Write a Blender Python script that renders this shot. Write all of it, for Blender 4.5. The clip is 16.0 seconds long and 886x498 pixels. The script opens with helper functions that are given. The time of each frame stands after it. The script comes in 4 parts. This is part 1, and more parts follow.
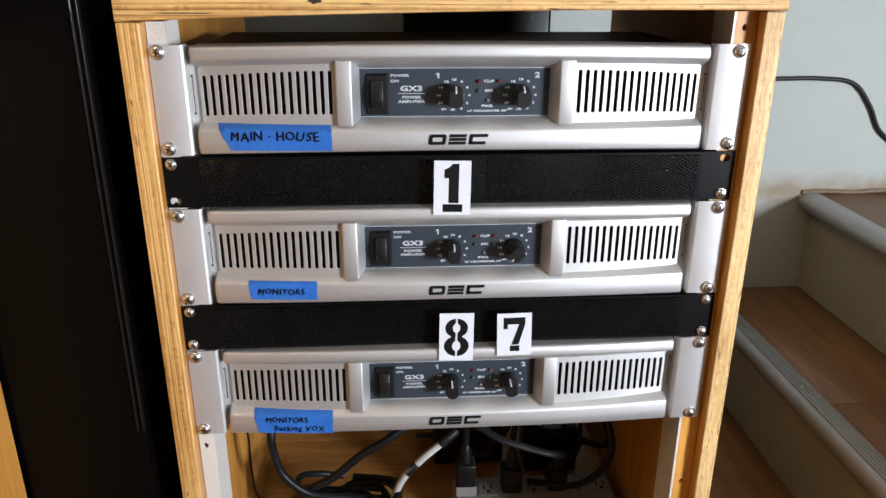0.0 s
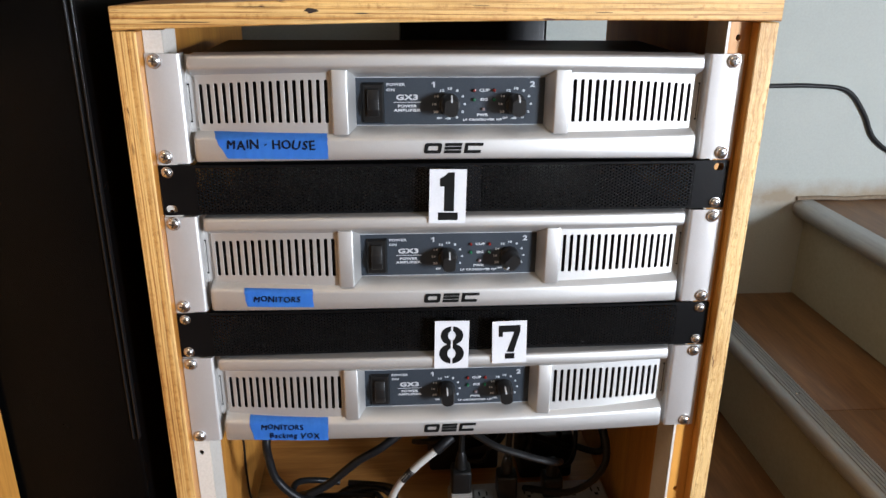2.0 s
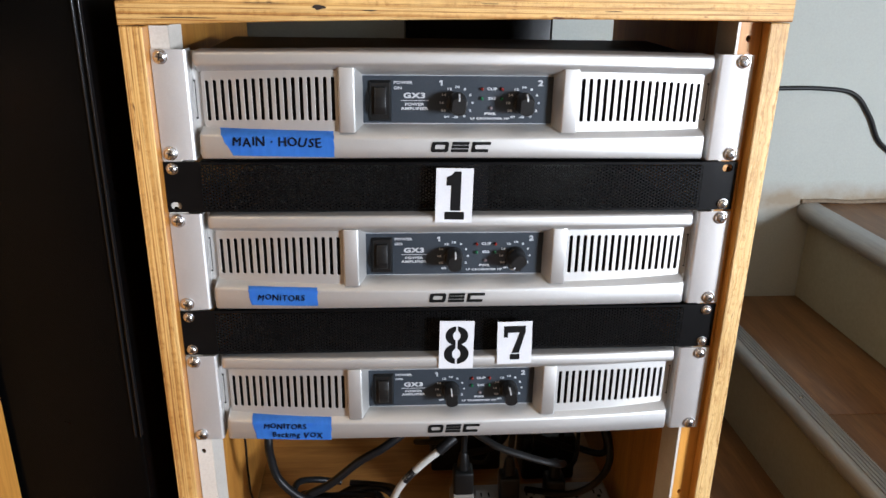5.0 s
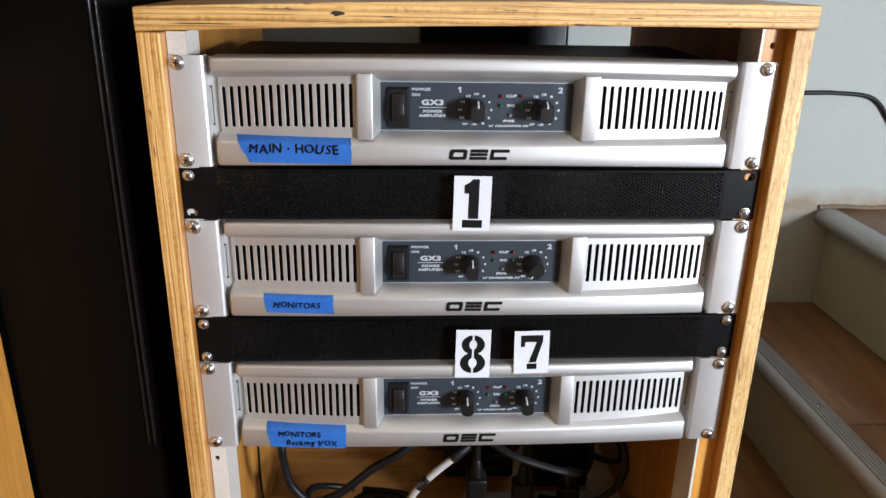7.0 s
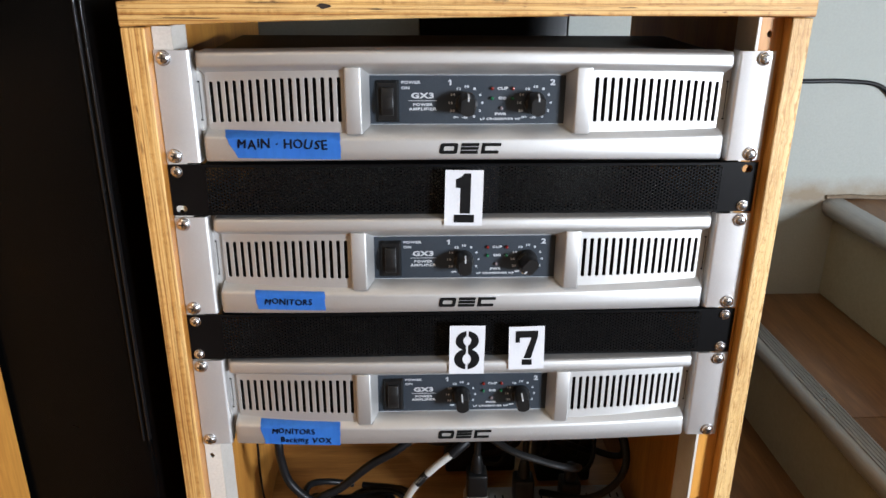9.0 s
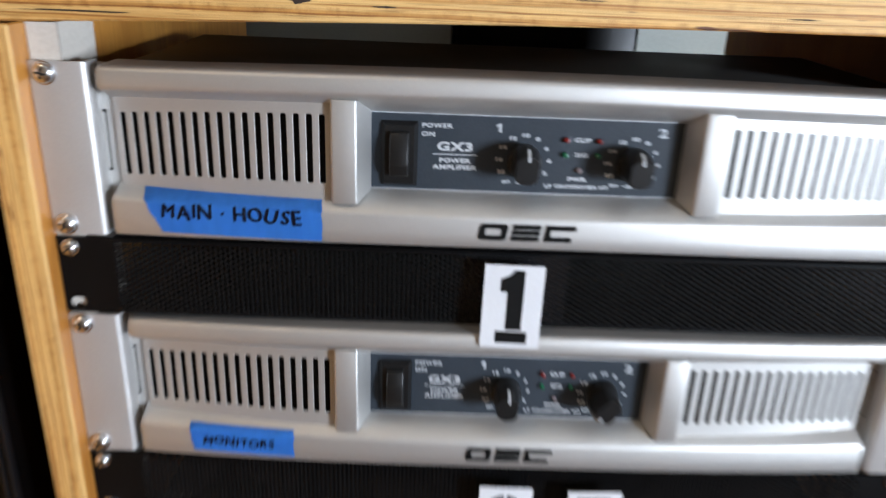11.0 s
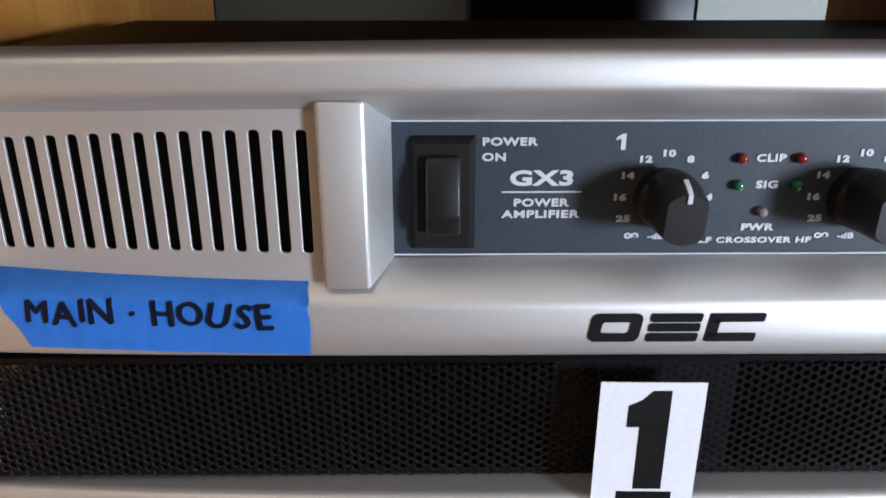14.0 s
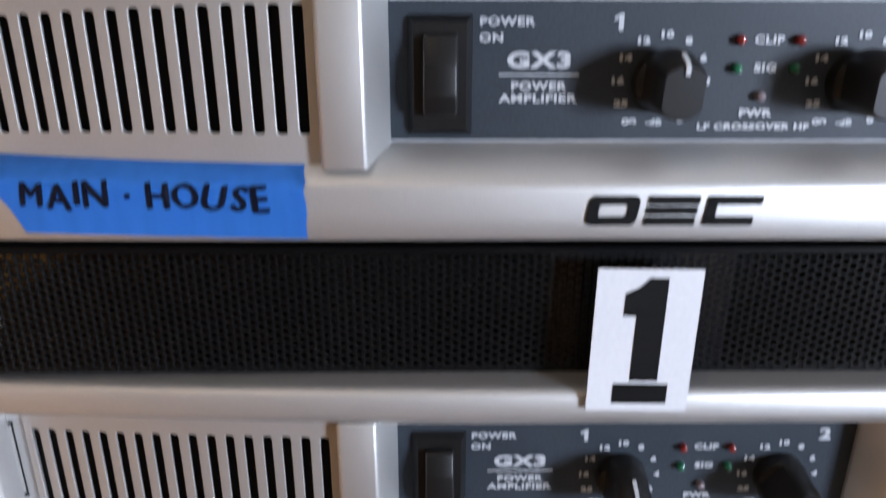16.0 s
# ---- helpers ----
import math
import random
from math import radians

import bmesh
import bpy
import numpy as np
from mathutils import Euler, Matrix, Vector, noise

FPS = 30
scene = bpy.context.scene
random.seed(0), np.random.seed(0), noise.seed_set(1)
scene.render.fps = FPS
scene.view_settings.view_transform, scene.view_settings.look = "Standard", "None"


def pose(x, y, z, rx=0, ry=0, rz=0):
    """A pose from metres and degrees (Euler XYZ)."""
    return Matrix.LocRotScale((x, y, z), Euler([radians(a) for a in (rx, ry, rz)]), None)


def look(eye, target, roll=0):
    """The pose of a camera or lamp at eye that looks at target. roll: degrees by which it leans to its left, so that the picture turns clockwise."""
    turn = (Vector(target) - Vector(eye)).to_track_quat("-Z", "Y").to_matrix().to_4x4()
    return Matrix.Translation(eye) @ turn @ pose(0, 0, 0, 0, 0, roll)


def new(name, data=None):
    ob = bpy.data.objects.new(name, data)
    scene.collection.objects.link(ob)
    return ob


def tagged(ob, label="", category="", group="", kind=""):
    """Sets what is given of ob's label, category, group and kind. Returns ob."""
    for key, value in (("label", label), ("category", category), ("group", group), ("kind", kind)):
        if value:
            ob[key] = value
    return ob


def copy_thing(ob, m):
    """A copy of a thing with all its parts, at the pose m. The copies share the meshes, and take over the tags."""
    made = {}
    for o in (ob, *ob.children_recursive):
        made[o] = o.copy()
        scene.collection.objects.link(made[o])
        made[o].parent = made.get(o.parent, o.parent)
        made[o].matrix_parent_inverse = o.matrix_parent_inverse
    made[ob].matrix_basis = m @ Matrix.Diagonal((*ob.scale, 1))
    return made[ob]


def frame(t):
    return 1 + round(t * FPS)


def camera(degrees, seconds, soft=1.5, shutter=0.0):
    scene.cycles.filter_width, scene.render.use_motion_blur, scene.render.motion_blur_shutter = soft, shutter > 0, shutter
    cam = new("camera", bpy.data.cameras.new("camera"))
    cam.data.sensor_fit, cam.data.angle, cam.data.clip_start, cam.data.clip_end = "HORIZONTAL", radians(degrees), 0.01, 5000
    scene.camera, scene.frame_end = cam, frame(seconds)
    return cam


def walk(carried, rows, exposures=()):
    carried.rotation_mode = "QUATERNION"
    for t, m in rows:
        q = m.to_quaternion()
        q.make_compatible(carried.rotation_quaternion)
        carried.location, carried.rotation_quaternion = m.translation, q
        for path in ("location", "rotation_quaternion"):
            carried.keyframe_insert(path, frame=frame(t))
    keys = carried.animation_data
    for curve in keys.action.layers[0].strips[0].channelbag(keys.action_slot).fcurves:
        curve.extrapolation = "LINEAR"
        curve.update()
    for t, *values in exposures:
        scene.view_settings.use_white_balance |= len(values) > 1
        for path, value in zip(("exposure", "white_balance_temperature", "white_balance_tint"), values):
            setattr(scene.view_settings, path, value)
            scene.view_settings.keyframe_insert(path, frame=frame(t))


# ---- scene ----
cam = camera(60.9, 16.0, 1.5, 1.0)
PATH = [
    (0, (-0.053, -0.614, 0.781), (0.079, 1.251, 0.072), 0.3),
    (0.5, (-0.055, -0.615, 0.782), (0.078, 1.249, 0.071), 0.6),
    (1, (-0.053, -0.616, 0.784), (0.083, 1.251, 0.08), 0.4),
    (1.5, (-0.052, -0.616, 0.785), (0.086, 1.252, 0.083), 0.5),
    (2, (-0.052, -0.615, 0.785), (0.089, 1.253, 0.086), 0.5),
    (2.5, (-0.051, -0.614, 0.785), (0.094, 1.253, 0.083), 0.5),
    (3, (-0.051, -0.614, 0.786), (0.093, 1.253, 0.082), 0.5),
    (3.5, (-0.053, -0.613, 0.783), (0.085, 1.252, 0.074), 0.7),
    (4, (-0.053, -0.609, 0.781), (0.085, 1.252, 0.063), 0.8),
    (4.5, (-0.054, -0.611, 0.782), (0.086, 1.254, 0.073), 1.0),
    (5, (-0.056, -0.611, 0.783), (0.083, 1.258, 0.084), 1.0),
    (5.2, (-0.057, -0.609, 0.785), (0.071, 1.26, 0.086), 1.0),
    (7.5, (-0.063, -0.601, 0.787), (0.05, 1.269, 0.088), 1.1),
    (8, (-0.064, -0.6, 0.786), (0.049, 1.269, 0.082), 1.2),
    (8.2, (-0.061, -0.6, 0.786), (0.046, 1.269, 0.084), 1.1),
    (10.3, (-0.0355, -0.4944, 0.7887), (0.0398, 1.5000, -0.0234), -0.13),
    (10.5, (-0.0362, -0.4580, 0.7885), (0.0303, 1.5000, -0.0022), 0.77),
    (11, (-0.0456, -0.3640, 0.7765), (-0.0152, 1.5000, 0.0376), 2.37),
    (11.5, (-0.0512, -0.2784, 0.7621), (-0.0689, 1.5000, 0.1018), 1.91),
    (12.0, (-0.0652, -0.2238, 0.7457), (-0.0545, 1.6543, 0.0583), 1.8),
    (12.5, (-0.0708, -0.2028, 0.7433), (-0.0527, 1.6606, 0.0169), 1.15),
    (13.0, (-0.0689, -0.2021, 0.7478), (-0.0582, 1.6611, 0.0207), 0.58),
    (13.5, (-0.0641, -0.2042, 0.7481), (-0.061, 1.6625, 0.0301), -0.0),
    (14.0, (-0.065, -0.2002, 0.7425), (-0.048, 1.6679, 0.0283), -0.01),
    (14.5, (-0.0676, -0.2029, 0.7405), (-0.0557, 1.6674, 0.032), -0.12),
    (15.0, (-0.0682, -0.2011, 0.7374), (-0.0307, 1.6625, 0.0124), 0.35),
    (15.5, (-0.0653, -0.2041, 0.7308), (-0.0365, 1.6646, 0.0189), 0.22),
    (16.0, (-0.0648, -0.2107, 0.713), (-0.0419, 1.653, -0.0123), 0.18),
]
walk(cam, [(t, look(eye, target, roll)) for t, eye, target, roll in PATH],
     [(0, 0.04, 6620, 12.8), (8, 0.04, 6620, 12.8), (10.5, -0.06, 6500, 10.5), (11, -0.14, 6350, 11), (11.5, -0.17, 6250, 12.5),
      (12.5, -0.06, 6240, 13.5), (15, -0.06, 6240, 13.5), (16, -0.16, 6150, 15.5)])

# ---- light ----
world = bpy.data.worlds.new("world")
scene.world = world
world.use_nodes = True
wn = world.node_tree.nodes
sky = wn.new("ShaderNodeTexSky")
sky.sky_type, sky.sun_disc, sky.sun_elevation, sky.sun_rotation = "NISHITA", False, radians(35), radians(150)
world.node_tree.links.new(sky.outputs[0], wn["Background"].inputs[0])
wn["Background"].inputs[1].default_value = 0.08
WIN = (1.80, -1.85, 0.76)          # middle of the window in the south wall


def area(name, at, target, sx, sy, power, colour):
    lamp = bpy.data.lights.new(name, "AREA")
    lamp.shape, lamp.size, lamp.size_y, lamp.energy, lamp.color = "RECTANGLE", sx, sy, power, colour
    ob = new(name, lamp)
    ob.matrix_world = look(at, target)
    return ob


area("window_daylight", (WIN[0], WIN[1] + 0.06, WIN[2]), (0.0, 0.0, 0.62), 0.40, 0.48, 124, (0.765, 0.868, 1.0))
# added warm fill from above left, lifts the shadows; no lamp is known here
area("warm_fill_light", (-0.9, -1.1, 2.36), (-0.8, -1.0, 0), 0.5, 0.5, 8.0, (1.0, 0.74, 0.46))

# ---- materials ----


def material(name, base=(0.5, 0.5, 0.5), rough=0.5, metal=0.0, coat=0.0):
    m = bpy.data.materials.new(name)
    m.use_nodes = True
    b = m.node_tree.nodes["Principled BSDF"]
    b.inputs["Base Color"].default_value = (*base, 1)
    b.inputs["Roughness"].default_value = rough
    b.inputs["Metallic"].default_value = metal
    b.inputs["Coat Weight"].default_value = coat
    return m


def add(m, kind, **values):
    n = m.node_tree.nodes.new(kind)
    for k, v in values.items():
        n.inputs[k].default_value = v
    return n


def wire(m, a, out, b, inp):
    m.node_tree.links.new(a.outputs[out], b.inputs[inp])


def coords(m, scale=(1, 1, 1), turn=(0, 0, 0)):
    c, p = add(m, "ShaderNodeTexCoord"), add(m, "ShaderNodeMapping", Scale=scale, Rotation=turn)
    wire(m, c, "Object", p, "Vector")
    return p


def ramp(m, stops):
    r = add(m, "ShaderNodeValToRGB")
    while len(r.color_ramp.elements) < len(stops):
        r.color_ramp.elements.new(0.5)
    for e, (at, col) in zip(r.color_ramp.elements, stops):
        e.position, e.color = at, (*col, 1)
    return r


def bump(m, source, out, strength, distance):
    n = add(m, "ShaderNodeBump", Strength=strength, Distance=distance)
    wire(m, source, out, n, "Height")
    wire(m, n, "Normal", m.node_tree.nodes["Principled BSDF"], "Normal")
    return n


def varied(name, dark, light, rough, metal=0.0, fine=900.0, coarse=9.0, relief=0.1, depth=0.0002, stretch=(1, 1, 1), rough2=None, amount=0.5):
    """A surface with grain at two scales."""
    m = material(name, light, rough, metal)
    b, p = m.node_tree.nodes["Principled BSDF"], coords(m, stretch)
    n1 = add(m, "ShaderNodeTexNoise", Scale=fine, Detail=3.0)
    n2 = add(m, "ShaderNodeTexNoise", Scale=coarse, Detail=5.0, Roughness=0.6)
    mix = add(m, "ShaderNodeMix")
    mix.inputs["Factor"].default_value = amount
    wire(m, p, 0, n1, "Vector"), wire(m, p, 0, n2, "Vector")
    wire(m, n1, "Fac", mix, "A"), wire(m, n2, "Fac", mix, "B")
    r = ramp(m, [(0.3, dark), (0.7, light)])
    wire(m, mix, "Result", r, "Fac"), wire(m, r, "Color", b, "Base Color")
    rr = add(m, "ShaderNodeMapRange")
    rr.inputs["To Min"].default_value, rr.inputs["To Max"].default_value = rough, rough2 if rough2 else min(1, rough + 0.12)
    wire(m, n2, "Fac", rr, "Value"), wire(m, rr, "Result", b, "Roughness")
    bump(m, n1, "Fac", relief, depth)
    return m


def wood(name, dark, light, axis, rough=0.5, scale=1.0, knots=0.5, coat=0.0):
    """Wood with its grain along the axis."""
    m = material(name, light, rough, 0, coat)
    b = m.node_tree.nodes["Principled BSDF"]
    s = [9.0 * scale] * 3
    s["xyz".index(axis)] = 0.7 * scale
    p = coords(m, s)
    warp = add(m, "ShaderNodeTexNoise", Scale=1.3, Detail=2.0)
    wire(m, p, 0, warp, "Vector")
    shift = add(m, "ShaderNodeMix")
    shift.data_type = "VECTOR"
    shift.inputs["Factor"].default_value = 0.25 * knots
    wire(m, p, 0, shift, 4), wire(m, warp, "Color", shift, 5)
    rings = add(m, "ShaderNodeTexNoise", Scale=2.4, Detail=4.0, Distortion=1.1)
    wire(m, shift, 1, rings, "Vector")
    fine = add(m, "ShaderNodeTexNoise", Scale=26.0, Detail=3.0)
    wire(m, p, 0, fine, "Vector")
    mix = add(m, "ShaderNodeMix")
    mix.inputs["Factor"].default_value = 0.35
    wire(m, rings, "Fac", mix, "A"), wire(m, fine, "Fac", mix, "B")
    mid = tuple((a + c) / 2 for a, c in zip(dark, light))
    r = ramp(m, [(0.32, dark), (0.48, mid), (0.62, light)])
    wire(m, mix, "Result", r, "Fac"), wire(m, r, "Color", b, "Base Color")
    bump(m, fine, "Fac", 0.15, 0.0004)
    return m


def ply_edge(name, axis, along, ragged=False):
    """Sawn plywood edge: plies of uneven tone stacked along the axis, with glue lines, streaks and small voids."""
    m = material(name, (0.5, 0.3, 0.12), 0.55, 0, 0.12)
    b = m.node_tree.nodes["Principled BSDF"]
    c, sep = add(m, "ShaderNodeTexCoord"), add(m, "ShaderNodeSeparateXYZ")
    wire(m, c, "Object", sep, 0)

    def stretched(across, length, scale, detail, rough=0.55):
        s = [across] * 3
        s["xyz".index(along)] = length
        p, n = add(m, "ShaderNodeMapping", Scale=s), add(m, "ShaderNodeTexNoise", Scale=scale, Detail=detail, Roughness=rough)
        wire(m, c, "Object", p, "Vector"), wire(m, p, 0, n, "Vector")
        return n

    def calc(kind, a, out, value):
        n = add(m, "ShaderNodeMath")
        n.operation = kind
        n.inputs[1].default_value = value
        wire(m, a, out, n, 0)
        return n

    def times(a, a_out, other, o_out):
        n = add(m, "ShaderNodeMix")
        n.data_type, n.blend_type = "RGBA", "MULTIPLY"
        n.inputs[0].default_value = 1.0
        wire(m, a, a_out, n, 6), wire(m, other, o_out, n, 7)
        return n

    wob = stretched(150.0, 38.0, 1.0, 5.0, 0.65) if ragged else stretched(60.0, 9.0, 1.0, 3.0)
    k = add(m, "ShaderNodeMath")
    k.operation = "MULTIPLY_ADD"
    k.inputs[1].default_value = 0.0110 if ragged else 0.0030
    wire(m, wob, "Fac", k, 0), wire(m, sep, "XYZ".index(axis.upper()), k, 2)
    layer = add(m, "ShaderNodeTexNoise", Scale=330.0, Detail=1.5)
    layer.noise_dimensions = "1D"
    wire(m, k, 0, layer, "W")
    tone = ramp(m, [(0.30, (0.47, 0.245, 0.066)), (0.42, (0.58, 0.345, 0.115)), (0.55, (0.65, 0.425, 0.165)), (0.68, (0.54, 0.305, 0.090))])
    if ragged:                               # freshly sawn, paler
        for e, col in zip(tone.color_ramp.elements, ((0.53, 0.33, 0.125), (0.63, 0.42, 0.175), (0.70, 0.50, 0.240), (0.59, 0.38, 0.150))):
            e.color = (*col, 1)
    wire(m, layer, "Fac", tone, "Fac")
    wave = calc("SINE", calc("MULTIPLY", k, 0, 2 * math.pi / 0.0044), 0, 0)
    gate = stretched(140.0, 16.0, 1.0, 3.0)
    both = add(m, "ShaderNodeMath")
    both.operation = "MULTIPLY_ADD"
    both.inputs[1].default_value = 0.55
    wire(m, gate, "Fac", both, 0), wire(m, calc("MULTIPLY", wave, 0, 0.5), 0, both, 2)
    glue = ramp(m, [(0.0, (1, 1, 1)), (0.66, (1, 1, 1)), (0.74, (0.82, 0.72, 0.60) if ragged else (0.72, 0.60, 0.46)), (0.80, (0.74, 0.62, 0.48) if ragged else (0.55, 0.40, 0.28))])
    wire(m, both, 0, glue, "Fac")
    fine = stretched(1300.0, 26.0, 1.0, 4.0, 0.7)
    streak = ramp(m, [(0.30, (0.50, 0.45, 0.38)), (0.44, (0.92, 0.90, 0.88)), (0.62, (1.06, 1.05, 1.02))])
    wire(m, fine, "Fac", streak, "Fac")
    # every second ply shows its end grain: short checks across it
    checks = stretched(110.0, 190.0, 1.0, 4.0, 0.7)
    turn = calc("SINE", calc("MULTIPLY", k, 0, 2 * math.pi / 0.0088), 0, 0)
    pick = ramp(m, [(0.45, (0, 0, 0)), (0.6, (1, 1, 1))])
    wire(m, calc("MULTIPLY_ADD", turn, 0, 0.5), 0, pick, "Fac")
    grain = ramp(m, [(0.33, (0.72, 0.63, 0.50)), (0.45, (0.95, 0.92, 0.88)), (0.6, (1.05, 1.04, 1.0))])
    wire(m, checks, "Fac", grain, "Fac")
    ends = add(m, "ShaderNodeMix")
    ends.data_type = "RGBA"
    ends.inputs[6].default_value = (1, 1, 1, 1)
    wire(m, pick, "Color", ends, 0), wire(m, grain, "Color", ends, 7)
    blotch = stretched(30.0, 6.0, 1.0, 4.0)
    dirt = ramp(m, [(0.34, (0.78, 0.70, 0.58)), (0.5, (1, 1, 1)), (0.66, (1.07, 1.05, 1.0))])
    wire(m, blotch, "Fac", dirt, "Fac")
    spot = stretched(120.0, 22.0, 1.6, 2.0)
    void = ramp(m, [(0.69, (1, 1, 1)), (0.74, (0.20, 0.11, 0.06))])
    wire(m, spot, "Fac", void, "Fac")
    wire(m, times(times(times(times(times(tone, 0, glue, 0), 2, streak, 0), 2, void, 0), 2, ends, 2), 2, dirt, 0), 2, b, "Base Color")
    bump(m, wob if ragged else fine, "Fac", 0.5 if ragged else 0.4, 0.0012 if ragged else 0.0008)
    return m


PLY_X = ply_edge("plywood_edge_upright", "x", "z")
PLY_X_RAGGED = ply_edge("ragged_plywood_edge", "x", "z", True)
PLY_Z = ply_edge("plywood_edge_level", "z", "x")
PLY_FACE_Z = wood("varnished_plywood_upright", (0.35, 0.130, 0.022), (0.60, 0.28, 0.055), "z", 0.42, 1.6, 2.2, 0.2)
PLY_FACE_Y = wood("varnished_plywood_level", (0.30, 0.135, 0.035), (0.50, 0.27, 0.085), "y", 0.42, 1.6, 0.7, 0.2)
PLY_FACE_X = wood("varnished_plywood_across", (0.24, 0.095, 0.02), (0.46, 0.22, 0.055), "x", 0.45, 1.6, 0.9, 0.2)
OAK = wood("oak_tread", (0.11, 0.045, 0.013), (0.25, 0.12, 0.040), "y", 0.45, 1.0, 0.4, 0.1)
SILVER = varied("silver_paint", (0.495, 0.490, 0.474), (0.600, 0.595, 0.577), 0.51, 0.85, 2600, 7, 0.24, 0.00012, rough2=0.52)
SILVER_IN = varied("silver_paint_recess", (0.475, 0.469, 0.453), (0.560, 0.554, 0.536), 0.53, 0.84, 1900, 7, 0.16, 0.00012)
EAR = varied("silver_ear_paint", (0.53, 0.515, 0.50), (0.61, 0.60, 0.585), 0.44, 0.80, 1300, 11, 0.1, 0.00012)
PANEL = varied("slate_panel", (0.012, 0.018, 0.025), (0.032, 0.041, 0.052), 0.48, 0.0, 1100, 14, 0.12, 0.0001)
LID = varied("dark_brown_black_lid", (0.022, 0.020, 0.018), (0.046, 0.043, 0.038), 0.46, 0.0, 1500, 12, 0.3, 0.00015)
VENT_MAT = varied("perforated_black_steel", (0.0015, 0.0015, 0.0017), (0.004, 0.004, 0.0043), 0.34, 0.0, 1200, 10, 0.1, 0.0001)
# worn hole rims, made paler and glossier to give the sheet its glints
HOLE_RIM = varied("rubbed_glint_hole_edges", (0.005, 0.005, 0.0052), (0.012, 0.012, 0.0125), 0.22, 0.0, 900, 30, 0.1, 0.0001)
BLACK_PLASTIC = varied("black_plastic", (0.004, 0.004, 0.004), (0.009, 0.009, 0.009), 0.34, 0, 1500, 20, 0.1, 0.0001)
# black painted for shade inside slots, slits and contact holes; plinth too
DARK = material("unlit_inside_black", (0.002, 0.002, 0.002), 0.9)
RUBBER = varied("black_cable_rubber", (0.004, 0.004, 0.0044), (0.009, 0.009, 0.0098), 0.36, 0, 500, 20, 0.1, 0.0001)
WHITE_CABLE = varied("white_cable_sheath", (0.40, 0.39, 0.36), (0.52, 0.51, 0.48), 0.4, 0, 500, 30, 0.1, 0.0001)
STEEL = varied("zinc_screw", (0.55, 0.55, 0.56), (0.76, 0.76, 0.77), 0.16, 1.0, 700, 60, 0.15, 0.0001)
RAIL_MAT = varied("pale_painted_rail", (0.53, 0.485, 0.42), (0.67, 0.63, 0.565), 0.45, 0.1, 500, 14, 0.1, 0.0002)
CARD = varied("white_card", (0.55, 0.56, 0.58), (0.63, 0.64, 0.66), 0.42, 0, 600, 15, 0.1, 0.0001)
INK = varied("black_print", (0.004, 0.004, 0.004), (0.010, 0.010, 0.010), 0.42, 0, 300, 40, 0.1, 0.0001, stretch=(0.2, 1, 4))
MARKER = material("black_marker", (0.003, 0.005, 0.014), 0.5)
TAPE = varied("blue_masking_tape", (0.032, 0.20, 0.62), (0.05, 0.27, 0.78), 0.55, 0, 260, 16, 0.35, 0.0003, stretch=(1, 1, 0.15))
PRINT = material("white_screen_print", (0.44, 0.46, 0.48), 0.5)
RED_LED = material("red_lens", (0.15, 0.010, 0.008), 0.15, 0, 0.6)
GREEN_LED = material("green_lens", (0.008, 0.10, 0.045), 0.15, 0, 0.6)
CLEAR_LED = material("clear_lens", (0.16, 0.13, 0.14), 0.12, 0, 0.6)
WALL = varied("grey_white_wall_paint", (0.285, 0.305, 0.278), (0.345, 0.365, 0.335), 0.7, 0, 260, 2.5, 0.12, 0.0008, amount=0.6)
# for the unseen walls; tint and lightness chosen for warm bounce and reflections
ROOM = varied("cream_bounce_wall", (0.45, 0.36, 0.26), (0.51, 0.42, 0.31), 0.75, 0, 200, 2, 0.1, 0.0008)
RISER = varied("scuffed_riser_paint", (0.235, 0.232, 0.170), (0.315, 0.310, 0.240), 0.55, 0, 160, 5, 0.15, 0.0008, amount=0.65)
NOSING = varied("grey_metal_nosing", (0.30, 0.31, 0.31), (0.42, 0.43, 0.43), 0.42, 0.5, 300, 12, 0.15, 0.0004, stretch=(1, 0.1, 1))
CEIL = varied("white_ceiling_paint", (0.60, 0.57, 0.52), (0.68, 0.65, 0.60), 0.8, 0, 200, 2, 0.1, 0.0008)
LACQUER = varied("black_gloss_lacquer", (0.0008, 0.0008, 0.0008), (0.0016, 0.0016, 0.0016), 0.2, 0, 200, 6, 0.03, 0.0002)
STRIP = varied("off_white_plastic", (0.22, 0.21, 0.19), (0.30, 0.29, 0.265), 0.45, 0, 300, 20, 0.1, 0.0002)
FILM = material("clear_adhesive_film", (0.02, 0.02, 0.022), 0.14)
FILM.node_tree.nodes["Principled BSDF"].inputs["Alpha"].default_value = 0.16

